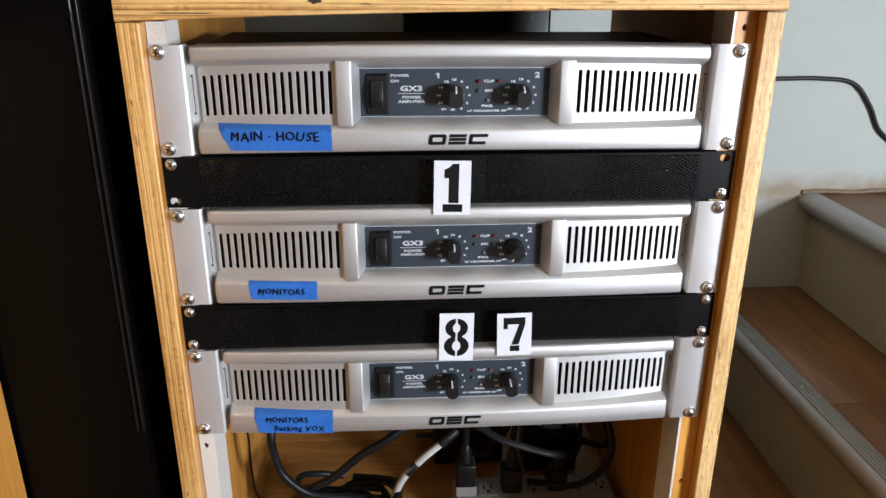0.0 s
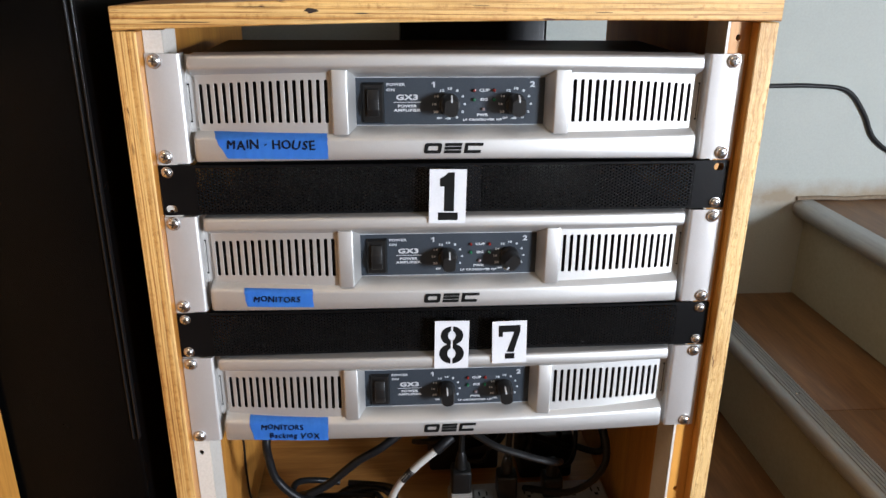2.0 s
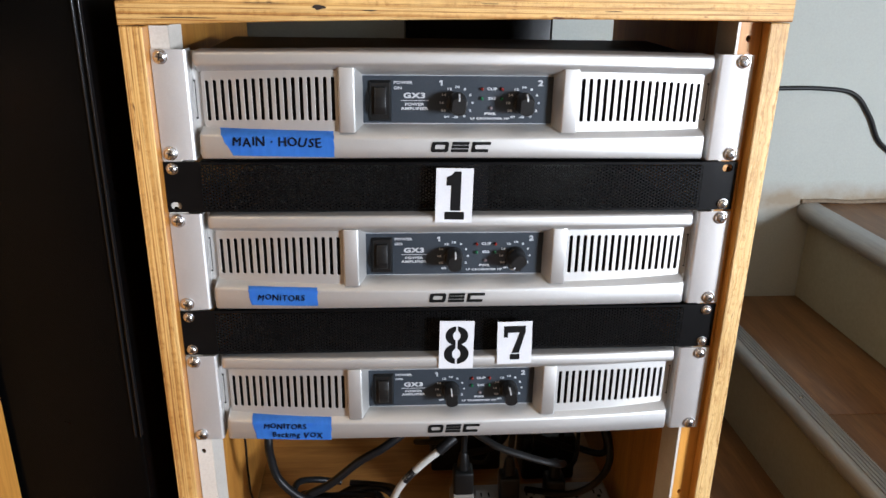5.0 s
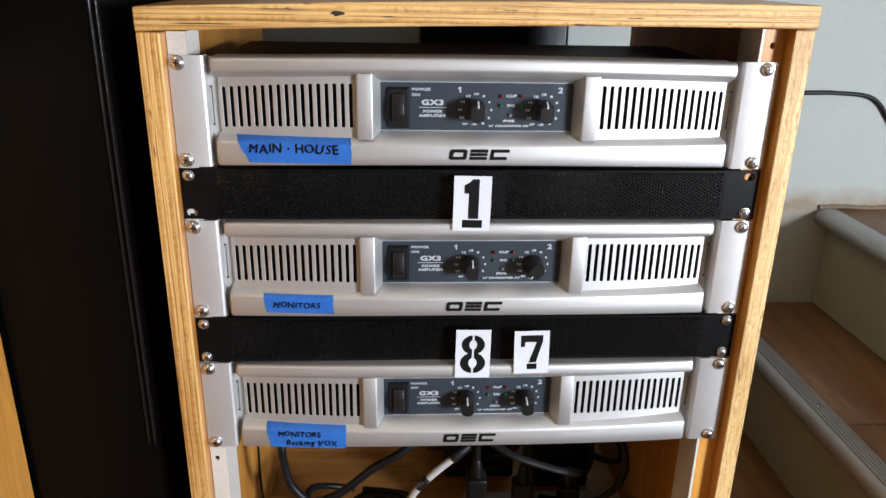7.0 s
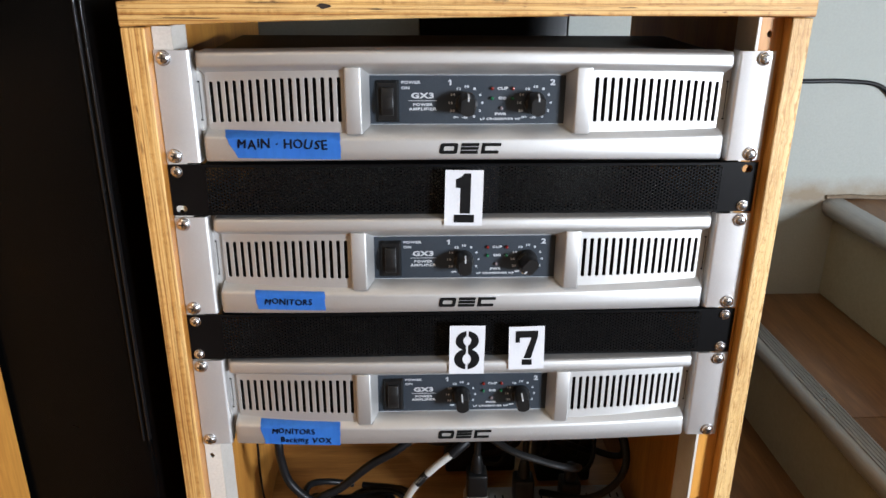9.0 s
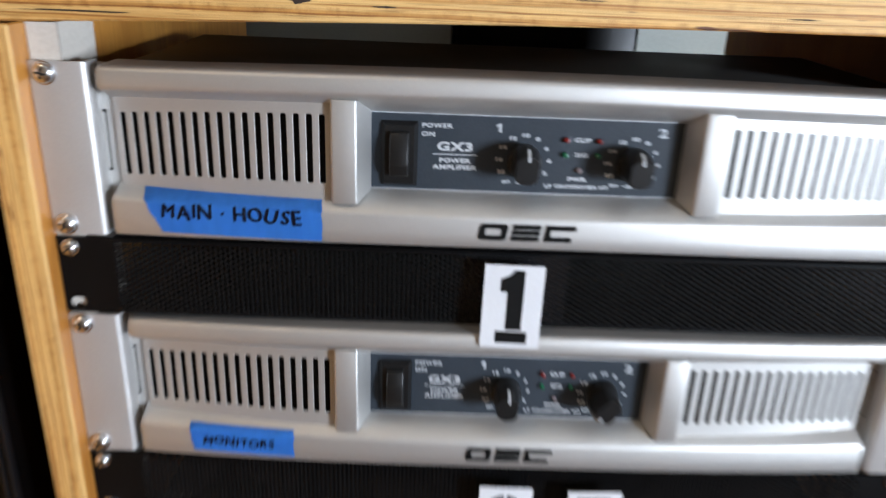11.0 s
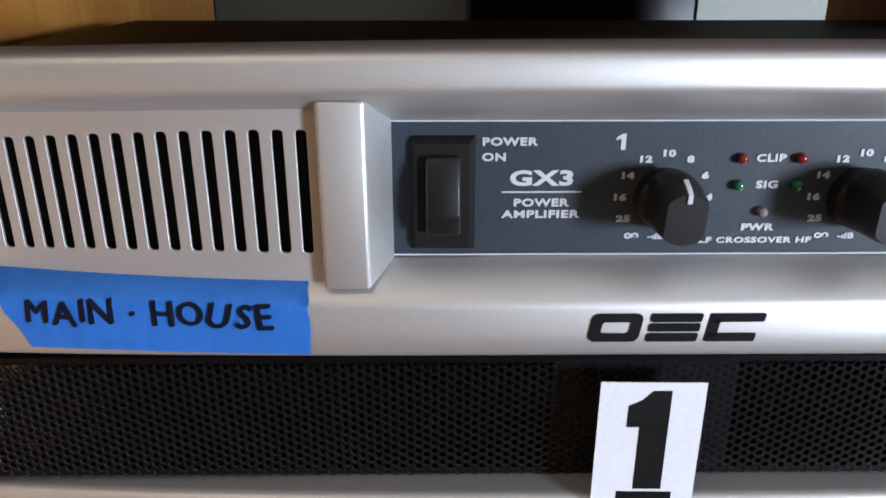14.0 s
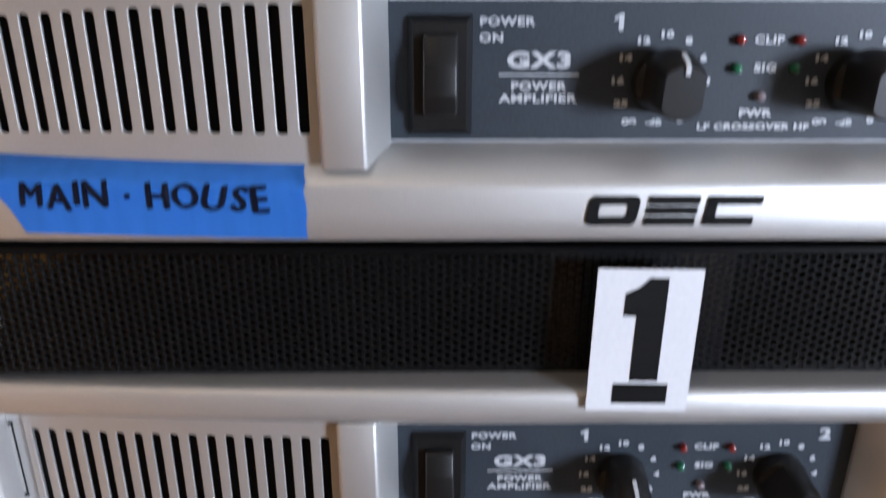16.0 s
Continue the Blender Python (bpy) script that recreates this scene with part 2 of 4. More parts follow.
def stain(m, height, spread, colour):
    """A smeared dirty band at a height, with an uneven edge."""
    b = m.node_tree.nodes["Principled BSDF"]
    old = b.inputs["Base Color"].links[0].from_socket
    c, sep = add(m, "ShaderNodeTexCoord"), add(m, "ShaderNodeSeparateXYZ")
    n = add(m, "ShaderNodeTexNoise", Scale=14.0, Detail=6.0, Roughness=0.65)
    wire(m, c, "Object", sep, 0), wire(m, c, "Object", n, "Vector")
    off = add(m, "ShaderNodeMath")
    off.operation = "SUBTRACT"
    off.inputs[1].default_value = height
    wire(m, sep, "Z", off, 0)
    far = add(m, "ShaderNodeMath")
    far.operation = "ABSOLUTE"
    wire(m, off, 0, far, 0)
    near = add(m, "ShaderNodeMapRange")
    near.inputs["From Min"].default_value, near.inputs["From Max"].default_value = spread, 0.0
    wire(m, far, 0, near, "Value")
    mul = add(m, "ShaderNodeMath")
    mul.operation = "MULTIPLY"
    wire(m, near, 0, mul, 0), wire(m, n, "Fac", mul, 1)
    mask = ramp(m, [(0.12, (0, 0, 0)), (0.5, (0.85, 0.85, 0.85))])
    wire(m, mul, 0, mask, "Fac")
    mix = add(m, "ShaderNodeMix")
    mix.data_type = "RGBA"
    mix.inputs[7].default_value = (*colour, 1)
    wire(m, mask, "Color", mix, 0)
    m.node_tree.links.new(old, mix.inputs[6])
    wire(m, mix, 2, b, "Base Color")


stain(WALL, 0.380, 0.050, (0.20, 0.145, 0.085))
GLASS = material("window_glass", (1, 1, 1), 0.0)
GLASS.node_tree.nodes["Principled BSDF"].inputs["Transmission Weight"].default_value = 1.0

for m in (VENT_MAT, BLACK_PLASTIC, RUBBER, INK, PANEL, LACQUER, MARKER, DARK):
    m.node_tree.nodes["Principled BSDF"].inputs["Specular IOR Level"].default_value = 0.32

for m, level in ((LACQUER, 0.11), (INK, 0.1), (VENT_MAT, 0.13), (HOLE_RIM, 0.55), (RUBBER, 0.2), (MARKER, 0.15)):
    m.node_tree.nodes["Principled BSDF"].inputs["Specular IOR Level"].default_value = level

# ---- mesh helpers ----


def link(name, me, parent=None, label="", at=None):
    ob = new(name, me)
    if parent:
        ob.parent = parent
    if at is not None:
        ob.matrix_local = at
    return tagged(ob, label)


def to_mesh(bm, name, *mats, smooth=0.0):
    me = bpy.data.meshes.new(name)
    bmesh.ops.recalc_face_normals(bm, faces=bm.faces)
    bm.to_mesh(me)
    bm.free()
    for m in mats:
        me.materials.append(m)
    if smooth:
        me.shade_smooth()
        me.set_sharp_from_angle(angle=radians(smooth))
    return me


def part(name, bm, mat, parent, label="", at=None, smooth=35.0):
    return link(name, to_mesh(bm, name, mat, smooth=smooth), parent, label, at)


def thing(name, label, category, at=(0, 0, 0), group="", kind=""):
    ob = new(name)
    ob.empty_display_size = 0.02
    ob.location = at
    return tagged(ob, label, category, group, kind)


def box(x0, x1, y0, y1, z0, z1, bevel=0.0, segments=2, bm=None):
    own = bmesh.new()
    vs = [own.verts.new((x, y, z)) for x in (x0, x1) for y in (y0, y1) for z in (z0, z1)]
    for f in ((0, 1, 3, 2), (4, 6, 7, 5), (0, 4, 5, 1), (2, 3, 7, 6), (0, 2, 6, 4), (1, 5, 7, 3)):
        own.faces.new([vs[i] for i in f])
    bmesh.ops.recalc_face_normals(own, faces=own.faces)
    if bevel:
        bmesh.ops.bevel(own, geom=own.edges[:], offset=bevel, segments=segments, affect="EDGES", profile=0.5)
    if bm is None:
        return own
    tmp = bpy.data.meshes.new("tmp")
    own.to_mesh(tmp), own.free()
    bm.from_mesh(tmp)
    bpy.data.meshes.remove(tmp)
    return bm


def prism(outline, x0, x1, bevel=0.0, segments=2):
    """An outline of (y, z) drawn out along x."""
    bm = bmesh.new()
    a, b = [bm.verts.new((x0, y, z)) for y, z in outline], [bm.verts.new((x1, y, z)) for y, z in outline]
    n = len(outline)
    bm.faces.new(a), bm.faces.new(b[::-1])
    for i in range(n):
        bm.faces.new((a[i], b[i], b[(i + 1) % n], a[(i + 1) % n]))
    bmesh.ops.recalc_face_normals(bm, faces=bm.faces)
    if bevel:
        bmesh.ops.bevel(bm, geom=bm.edges[:], offset=bevel, segments=segments, affect="EDGES", profile=0.5)
    return bm


def lathe(rings, sides=24, axis="y"):
    """Rings of (radius, position along the axis)."""
    bm, loops = bmesh.new(), []
    for r, d in rings:
        loop = []
        for i in range(sides):
            c, s = r * math.cos(2 * math.pi * i / sides), r * math.sin(2 * math.pi * i / sides)
            loop.append(bm.verts.new((c, d, s) if axis == "y" else (c, s, d) if axis == "z" else (d, c, s)))
        loops.append(loop)
    for p, q in zip(loops, loops[1:]):
        for i in range(sides):
            bm.faces.new((p[i], p[(i + 1) % sides], q[(i + 1) % sides], q[i]))
    bm.faces.new(loops[0]), bm.faces.new(loops[-1])
    return bm


def from_curve(cu, *mats, name="plate", m=None):
    ob = bpy.data.objects.new("tmp", cu)
    scene.collection.objects.link(ob)
    me = bpy.data.meshes.new_from_object(ob.evaluated_get(bpy.context.evaluated_depsgraph_get()))
    bpy.data.objects.remove(ob)
    bpy.data.curves.remove(cu)
    me.name = name
    if m is not None:
        me.transform(m)
    me.materials.clear()
    for mat in mats:
        me.materials.append(mat)
    return me


UPRIGHT = Matrix(((1, 0, 0, 0), (0, 0, -1, 0), (0, 1, 0, 0), (0, 0, 0, 1)))   # x, y of a drawing become x, z; its front looks to -y


def sheet(outlines, depth, mat, name="plate", bevel=0.0):
    """A plate in the x, z plane with its middle at y = 0; outlines inside others are holes."""
    cu = bpy.data.curves.new(name, "CURVE")
    cu.dimensions, cu.fill_mode, cu.extrude, cu.bevel_depth, cu.bevel_resolution = "2D", "BOTH", max(depth / 2 - bevel, 0), bevel, 1
    for outline in outlines:
        s = cu.splines.new("POLY")
        s.points.add(len(outline) - 1)
        for p, (x, z) in zip(s.points, outline):
            p.co = (x, z, 0, 1)
        s.use_cyclic_u = True
    return from_curve(cu, mat, name=name, m=UPRIGHT)


def rounded(x0, x1, z0, z1, r, n=4):
    out = []
    for cx, cz, a0 in ((x1 - r, z1 - r, 0), (x0 + r, z1 - r, 90), (x0 + r, z0 + r, 180), (x1 - r, z0 + r, 270)):
        for i in range(n + 1):
            a = radians(a0 + 90 * i / n)
            out.append((cx + r * math.cos(a), cz + r * math.sin(a)))
    return out


def lettering(text, size, mat, align="CENTER", fat=0.0, wide=1.0, thick=0.00012, shear=0.0, spread=1.0):
    cu = bpy.data.curves.new("lettering", "FONT")
    cu.body, cu.size, cu.align_x, cu.align_y, cu.offset, cu.extrude, cu.shear = text, size, align, "CENTER", fat, thick, shear
    cu.resolution_u, cu.space_character = 3, spread
    return from_curve(cu, mat, name="lettering", m=UPRIGHT @ Matrix.Diagonal((wide, 1, 1, 1)))


def handwriting(text, size, mat, seed, tilt=0.0):
    """Capital letters set one by one, each a little askew."""
    rnd, bm, x = random.Random(seed), bmesh.new(), 0.0
    for ch in text:
        if ch == " ":
            x += size * 0.35
            continue
        me = lettering(ch, size * rnd.uniform(0.92, 1.1), mat, "LEFT", 0.0, 0.95, 0.0001, rnd.uniform(-0.05, 0.2))
        wide = max(v.co.x for v in me.vertices) - min(v.co.x for v in me.vertices)
        low = min(v.co.x for v in me.vertices)
        me.transform(Matrix.Translation((x, 0, rnd.uniform(-0.05, 0.05) * size)) @ Matrix.Rotation(radians(rnd.uniform(-5, 5) + tilt), 4, "Y") @ Matrix.Translation((-low, 0, 0)))
        bm.from_mesh(me)
        me.transform(Matrix.Translation((size * 0.06, -0.00004, size * 0.03)))
        bm.from_mesh(me)
        bpy.data.meshes.remove(me)
        x += wide + size * 0.13
    bmesh.ops.translate(bm, vec=(-x / 2, 0, 0), verts=bm.verts)
    return to_mesh(bm, "writing", mat)


def tube(points, radius, sides=10, steps=8, bm=None):
    """A cable through the points, smoothed."""
    pts = [Vector(p) for p in points]
    line = []
    ext = [2 * pts[0] - pts[1]] + pts + [2 * pts[-1] - pts[-2]]
    for i in range(1, len(ext) - 2):
        a, b, c, d = ext[i - 1:i + 3]
        for k in range(steps):
            t = k / steps
            line.append(0.5 * (2 * b + (c - a) * t + (2 * a - 5 * b + 4 * c - d) * t * t + (3 * b - a - 3 * c + d) * t ** 3))
    line.append(pts[-1])
    bm = bm or bmesh.new()
    up, loops = Vector((0.13, 0.31, 0.94)), []
    for i, p in enumerate(line):
        way = (line[min(i + 1, len(line) - 1)] - line[max(i - 1, 0)]).normalized()
        side = up.cross(way).normalized()
        up = way.cross(side).normalized()
        loops.append([bm.verts.new(p + radius * (math.cos(2 * math.pi * k / sides) * side + math.sin(2 * math.pi * k / sides) * up)) for k in range(sides)])
    for p, q in zip(loops, loops[1:]):
        for k in range(sides):
            bm.faces.new((p[k], p[(k + 1) % sides], q[(k + 1) % sides], q[k]))
    bm.faces.new(loops[0]), bm.faces.new(loops[-1][::-1])
    return bm


# ---- the room ----
U = 0.04445
BACK_Y = 0.72                    # wall behind the rack and beside the stair


def structure(name, bm, mat, label, category, smooth=0.0):
    return tagged(link(name, to_mesh(bm, name, mat, smooth=smooth)), label, category, kind="structure")


structure("floor", box(-2.6, 3.4, -1.95, BACK_Y + 0.1, -0.12, 0.0), OAK, "dark brown wooden floor", "floor")
structure("wall_north", box(-2.6, 3.4, BACK_Y, BACK_Y + 0.12, 0.0, 2.45), WALL, "grey-white painted wall behind the rack and the stair", "wall")
# side walls, ceiling and south wall are unseen, added to bounce light
structure("wall_west", box(-2.7, -2.6, -1.95, BACK_Y + 0.12, 0.0, 2.45), ROOM, "unseen cream side wall bouncing warm light", "wall")
structure("wall_east", box(3.4, 3.5, -1.95, BACK_Y + 0.12, 0.0, 2.45), ROOM, "unseen cream side wall beyond the stair, bouncing warm light", "wall")
structure("ceiling", box(-2.7, 3.5, -1.97, BACK_Y + 0.12, 2.45, 2.55), CEIL, "unseen plain white ceiling bouncing light", "ceiling")
me = sheet([[(-2.7, 0), (3.5, 0), (3.5, 2.45), (-2.7, 2.45)], [(WIN[0] - 0.35, WIN[2] - 0.4), (WIN[0] + 0.35, WIN[2] - 0.4), (WIN[0] + 0.35, WIN[2] + 0.4), (WIN[0] - 0.35, WIN[2] + 0.4)]], 0.12, ROOM, "wall_south")
w = link("wall_south", me)
w.location = (0, WIN[1] - 0.06, 0)
tagged(w, "unseen cream wall with a window opening, bouncing warm light", "wall", kind="structure")
win = thing("window_1", "white framed window letting in daylight", "window", (WIN[0], WIN[1] - 0.06, WIN[2]), kind="structure")
link("window_frame", sheet([[(-0.35, -0.4), (0.35, -0.4), (0.35, 0.4), (-0.35, 0.4)], [(-0.31, -0.36), (0.31, -0.36), (0.31, 0.36), (-0.31, 0.36)]], 0.05, CEIL, "window_frame"), win)
g = part("pane", box(-0.31, 0.31, -0.003, 0.003, -0.36, 0.36), GLASS, win, "clear glass pane")
g.visible_shadow = False

# stair rising to the east along the wall
GOING, NOSE_X, FRONT_Y = 0.182, 0.54, -1.2
for i in range(2):
    top, x0 = (0.18, 0.373)[i], NOSE_X + i * GOING
    st = thing("stair_step", "brown wooden stair tread on a scuffed grey-painted riser with a grey nosing", "stair step", (x0, 0, top), "steps of the stair", "structure")
    low = -top + (0.0 if i == 0 else 0.181 + (i - 1) * 0.192)
    for y0, y1 in ((FRONT_Y, 0.2955), (0.2965, BACK_Y - 0.001)) if i == 0 else ((FRONT_Y, BACK_Y - 0.001),):
        part("tread", box(0.036, GOING + 0.045 if i == 0 else 2.6, y0, y1, -0.028, 0.0, 0.0012), OAK, st)
    part("riser", box(0.028, 0.045, FRONT_Y, BACK_Y - 0.001, low + (0.001 if i else 0.0), -0.0285), RISER, st, "scuffed grey-painted riser")
    nose = [(0.036, 0.0015), (0.036, -0.034), (0.020, -0.034), (0.008, -0.030), (0.002, -0.022), (0.0, -0.014), (0.002, -0.006), (0.008, -0.001), (0.014, 0.0015)]
    bm = bmesh.new()
    a, b = [bm.verts.new((x, FRONT_Y, z)) for x, z in nose], [bm.verts.new((x, BACK_Y - 0.001, z)) for x, z in nose]
    for k in range(len(nose)):
        bm.faces.new((a[k], b[k], b[(k + 1) % len(nose)], a[(k + 1) % len(nose)]))
    bm.faces.new(a), bm.faces.new(b[::-1])
    n = part("nosing", bm, NOSING, st, "rounded grey metal nosing", smooth=40)
    if i == 0:
        for k in range(5):
            part("rib", box(0.012 + k * 0.0056, 0.0152 + k * 0.0056, FRONT_Y, BACK_Y - 0.02, 0.0012, 0.0032, 0.0006), NOSING, n, "", Matrix())
        for y in (0.34, 0.12, -0.1):
            part("screw", lathe([(0.0035, 0.0033), (0.003, 0.0042), (0.0008, 0.0044)], 12, "z"), STEEL, n, "countersunk screw", Matrix.Translation((0.0228, y, 0)))

bead = part("caulk", tube([(0.005 + k * 0.05, BACK_Y - 0.002, 0.0035 + 0.0015 * math.sin(k * 2.3)) for k in range(12)], 0.0042, 8, 4), varied("dirty_caulk", (0.085, 0.055, 0.03), (0.19, 0.145, 0.095), 0.7, 0, 150, 12, 0.2, 0.001), st, "dirty brown caulk in the joint at the wall")

# ---- rack cabinet ----
CAB_FRONT, CAB_BACK, IN = -0.012, 0.425, 0.2425
CAB_TOP, CAB_UNDER, FLOOR_IN = 0.7585, 0.7405, 0.10
cabinet = thing("rack_cabinet", "open-backed plywood equipment rack with varnished faces and raw layered edges", "equipment rack")


def board(name, x0, x1, y0, y1, z0, z1, face, edge, across):
    bm = box(x0, x1, y0, y1, z0, z1, 0.0008, 1)
    me = to_mesh(bm, name, face, edge)
    for f in me.polygons:
        f.material_index = 1 if f.normal.y < -0.6 else 0
    return link(name, me, cabinet)


board("side_panel", -0.2574, -0.2400, CAB_FRONT, CAB_BACK, 0.0, CAB_UNDER - 0.0022, PLY_FACE_Z, PLY_X, "x")
board("side_panel", IN + 0.0030, 0.2614, CAB_FRONT + 0.002, CAB_BACK, 0.0, CAB_UNDER + 0.0060, PLY_FACE_Z, PLY_X_RAGGED, "x")

def warp(x):
    """The top board lies askew and a little bowed: lower at its west end."""
    return 0.0055 + 0.0167 * x - 0.0496 * x * x


top_board = board("top_panel", -0.2577, 0.2618, CAB_FRONT - 0.0006, CAB_BACK, CAB_UNDER + 0.0003, CAB_TOP, PLY_FACE_X, PLY_Z, "z")
bm = bmesh.new()
bm.from_mesh(top_board.data)
for x in np.linspace(-0.24, 0.24, 13):
    bmesh.ops.bisect_plane(bm, geom=bm.verts[:] + bm.edges[:] + bm.faces[:], plane_co=(x, 0, 0), plane_no=(1, 0, 0))
for v in bm.verts:
    v.co.z += warp(v.co.x)
bm.to_mesh(top_board.data)
bm.free()
KNOT = material("dark_knot", (0.02, 0.010, 0.005), 0.8)
for x, z, w, h in ((-0.1085, 0.7508, 0.011, 0.0042), (-0.206, 0.7452, 0.060, 0.0009), (-0.070, 0.7478, 0.012, 0.0011), (0.021, 0.7522, 0.020, 0.0006), (0.118, 0.7468, 0.016, 0.0007), (-0.150, 0.7545, 0.034, 0.0006)):
    rk = random.Random(int(1000 * (x + 1)))
    edge = [(x + w / 2 * math.cos(a) * rk.uniform(0.6, 1.1), z + h / 2 * math.sin(a) * rk.uniform(0.6, 1.2)) for a in np.linspace(0, 2 * math.pi, 14)[:-1]]
    link("knot", sheet([edge], 0.0004, KNOT, "knot"), cabinet, "dark void in the plywood edge").location = (0, CAB_FRONT - 0.0007, warp(x))
board("bottom_panel", -0.2397, IN + 0.0027, CAB_FRONT, CAB_BACK, FLOOR_IN - 0.018, FLOOR_IN, PLY_FACE_X, PLY_Z, "z")


def rail(side):
    """Angle rail: a front flange with holes and a return flange."""
    x_in, x_out = 0.2250, 0.2394 if side < 0 else 0.2272
    z0, z1 = FLOOR_IN + 0.001, CAB_UNDER + (-0.0024 if side < 0 else 0.0055)
    spots = [(0.2335, z) for z in ((0.6245, 0.5905, 0.4635, 0.352, 0.2) if side < 0 else ())]
    holes = [[(x + 0.0022 * math.cos(a * math.pi / 5), z + 0.0028 * math.sin(a * math.pi / 5)) for a in range(10)] for x, z in spots]
    me = sheet([[(x_in, z0), (x_out, z0), (x_out, z1), (x_in, z1)]] + holes, 0.002, RAIL_MAT, "rail")
    bm = bmesh.new()
    bm.from_mesh(me)
    bmesh.ops.translate(bm, vec=(0, 0.0035, 0), verts=bm.verts)
    bpy.data.meshes.remove(me)
    box(x_in, x_in + 0.002, 0.0046, 0.042, z0, z1, 0, 1, bm)
    if side < 0:
        bmesh.ops.scale(bm, vec=(-1, 1, 1), verts=bm.verts)
    return part("rail", bm, RAIL_MAT, cabinet, "pale angle rail with a row of holes", smooth=0)


rail(-1), rail(1)
cleat = sheet([[(0.2275, FLOOR_IN + 0.001), (0.2450, FLOOR_IN + 0.001), (0.2450, CAB_UNDER + 0.0055), (0.2275, CAB_UNDER + 0.0055)]] + [[(0.2350 + 0.0022 * math.cos(a * math.pi / 5), z + 0.0028 * math.sin(a * math.pi / 5)) for a in range(10)] for z in (0.7335, 0.6245, 0.4635, 0.288)], 0.004, PLY_FACE_Z, "cleat")
link("cleat", cleat, cabinet, "varnished wooden cleat behind the rail").location = (0, 0.0048, 0)

# ---- screws ----


def screw_mesh(r=0.0052):
    """Pan head with a cross recess on a thin washer; the head looks to -y."""
    bm = lathe([(r * 1.12, 0.0), (r * 1.12, -0.0006), (r * 0.98, -0.0007), (r * 0.97, -0.0016), (r * 0.86, -0.0026), (r * 0.6, -0.0034), (r * 0.2, -0.0037)], 28)
    for a in (0.5, 0.5 + math.pi / 2):
        c, s = math.cos(a), math.sin(a)
        o = [(-0.55, -0.09), (0.55, -0.09), (0.55, 0.09), (-0.55, 0.09)]
        vs = [bm.verts.new((r * (u * c - v * s), -0.0040, r * (u * s + v * c))) for u, v in o]
        mid = [bm.verts.new((r * (-v * s), -0.0040, r * (v * c))) for v in (-0.09, 0.09)]
        f1, f2 = bm.faces.new((vs[0], mid[0], mid[1], vs[3])), bm.faces.new((mid[0], vs[1], vs[2], mid[1]))
        f1.material_index = f2.material_index = 1
    me = to_mesh(bm, "screw", STEEL, material("screw_recess", (0.05, 0.05, 0.05), 0.4, 0.8), smooth=30)
    return me


SCREW = screw_mesh()
SCREW_SMALL = screw_mesh(0.0042)


def screws(owner, spots, mesh, y):
    for x, z, a in spots:
        link("screw", mesh, owner, "zinc pan-head screw", Matrix.Translation((x, y, z)) @ Matrix.Rotation(a, 4, "Y"))


# ---- power amplifier ----
EDGE, PANEL_Y = 0.2080, 0.0020
KNOBS = (-0.0012, 0.0533)


def knob_mesh(mat):
    """Round skirt with a flat-sided grip whose upper side slopes down to the front face under the pointer."""
    bm, loops, sides = bmesh.new(), [], 32
    for r, d, half, top in ((0.0086, 0.0, 1.0, 0.0086), (0.0085, -0.0050, 1.0, 0.0085), (0.0080, -0.0058, 0.0066, 0.0098), (0.0077, -0.0125, 0.0060, 0.0100), (0.0074, -0.0192, 0.0057, 0.0074), (0.0068, -0.0206, 0.0052, 0.0066)):
        loop = []
        for i in range(sides):
            a = 2 * math.pi * i / sides
            x, z = r * math.cos(a), r * math.sin(a)
            if z > 0:
                z *= top / r
            loop.append(bm.verts.new((max(-half, min(half, x)), d, z)))
        loops.append(loop)
    for p, q in zip(loops, loops[1:]):
        for i in range(sides):
            bm.faces.new((p[i], p[(i + 1) % sides], q[(i + 1) % sides], q[i]))
    bm.faces.new(loops[0]), bm.faces.new(loops[-1])
    return to_mesh(bm, "knob", mat, smooth=32)


def face(x):
    """Depth of the bulging bars at x: forward in the middle, back at the ends."""
    return -0.0128 + 0.0088 * (min(abs(x), EDGE) / 0.2) ** 2.5


def grille(x):
    """Depth of the slotted plates between the bars, which bend back further."""
    return -0.0083 + 0.0155 * (min(abs(x), EDGE) / 0.2) ** 2.8


def loft(stations, section):
    """Rings of (y, z) given by section(x), joined along x and closed at both ends."""
    bm = bmesh.new()
    rings = [[bm.verts.new((x, y, z)) for y, z in section(x)] for x in stations]
    for p, q in zip(rings, rings[1:]):
        for k in range(len(p)):
            bm.faces.new((p[k], p[(k + 1) % len(p)], q[(k + 1) % len(p)], q[k]))
    bm.faces.new(rings[0]), bm.faces.new(rings[-1][::-1])
    return bm


ALONG = [-EDGE, -EDGE + 0.0004, -EDGE + 0.0012, -EDGE + 0.0025] + [float(x) for x in np.linspace(-EDGE + 0.005, EDGE - 0.005, 45)] + [EDGE - 0.0025, EDGE - 0.0012, EDGE - 0.0004, EDGE]


def rounding(x):
    """How far the end of a bar is drawn back at x, so that its corner is round."""
    u = max(0.0, abs(x) - (EDGE - 0.0025)) / 0.0025
    return 0.0025 * (1 - math.sqrt(max(0.0, 1 - u * u)))


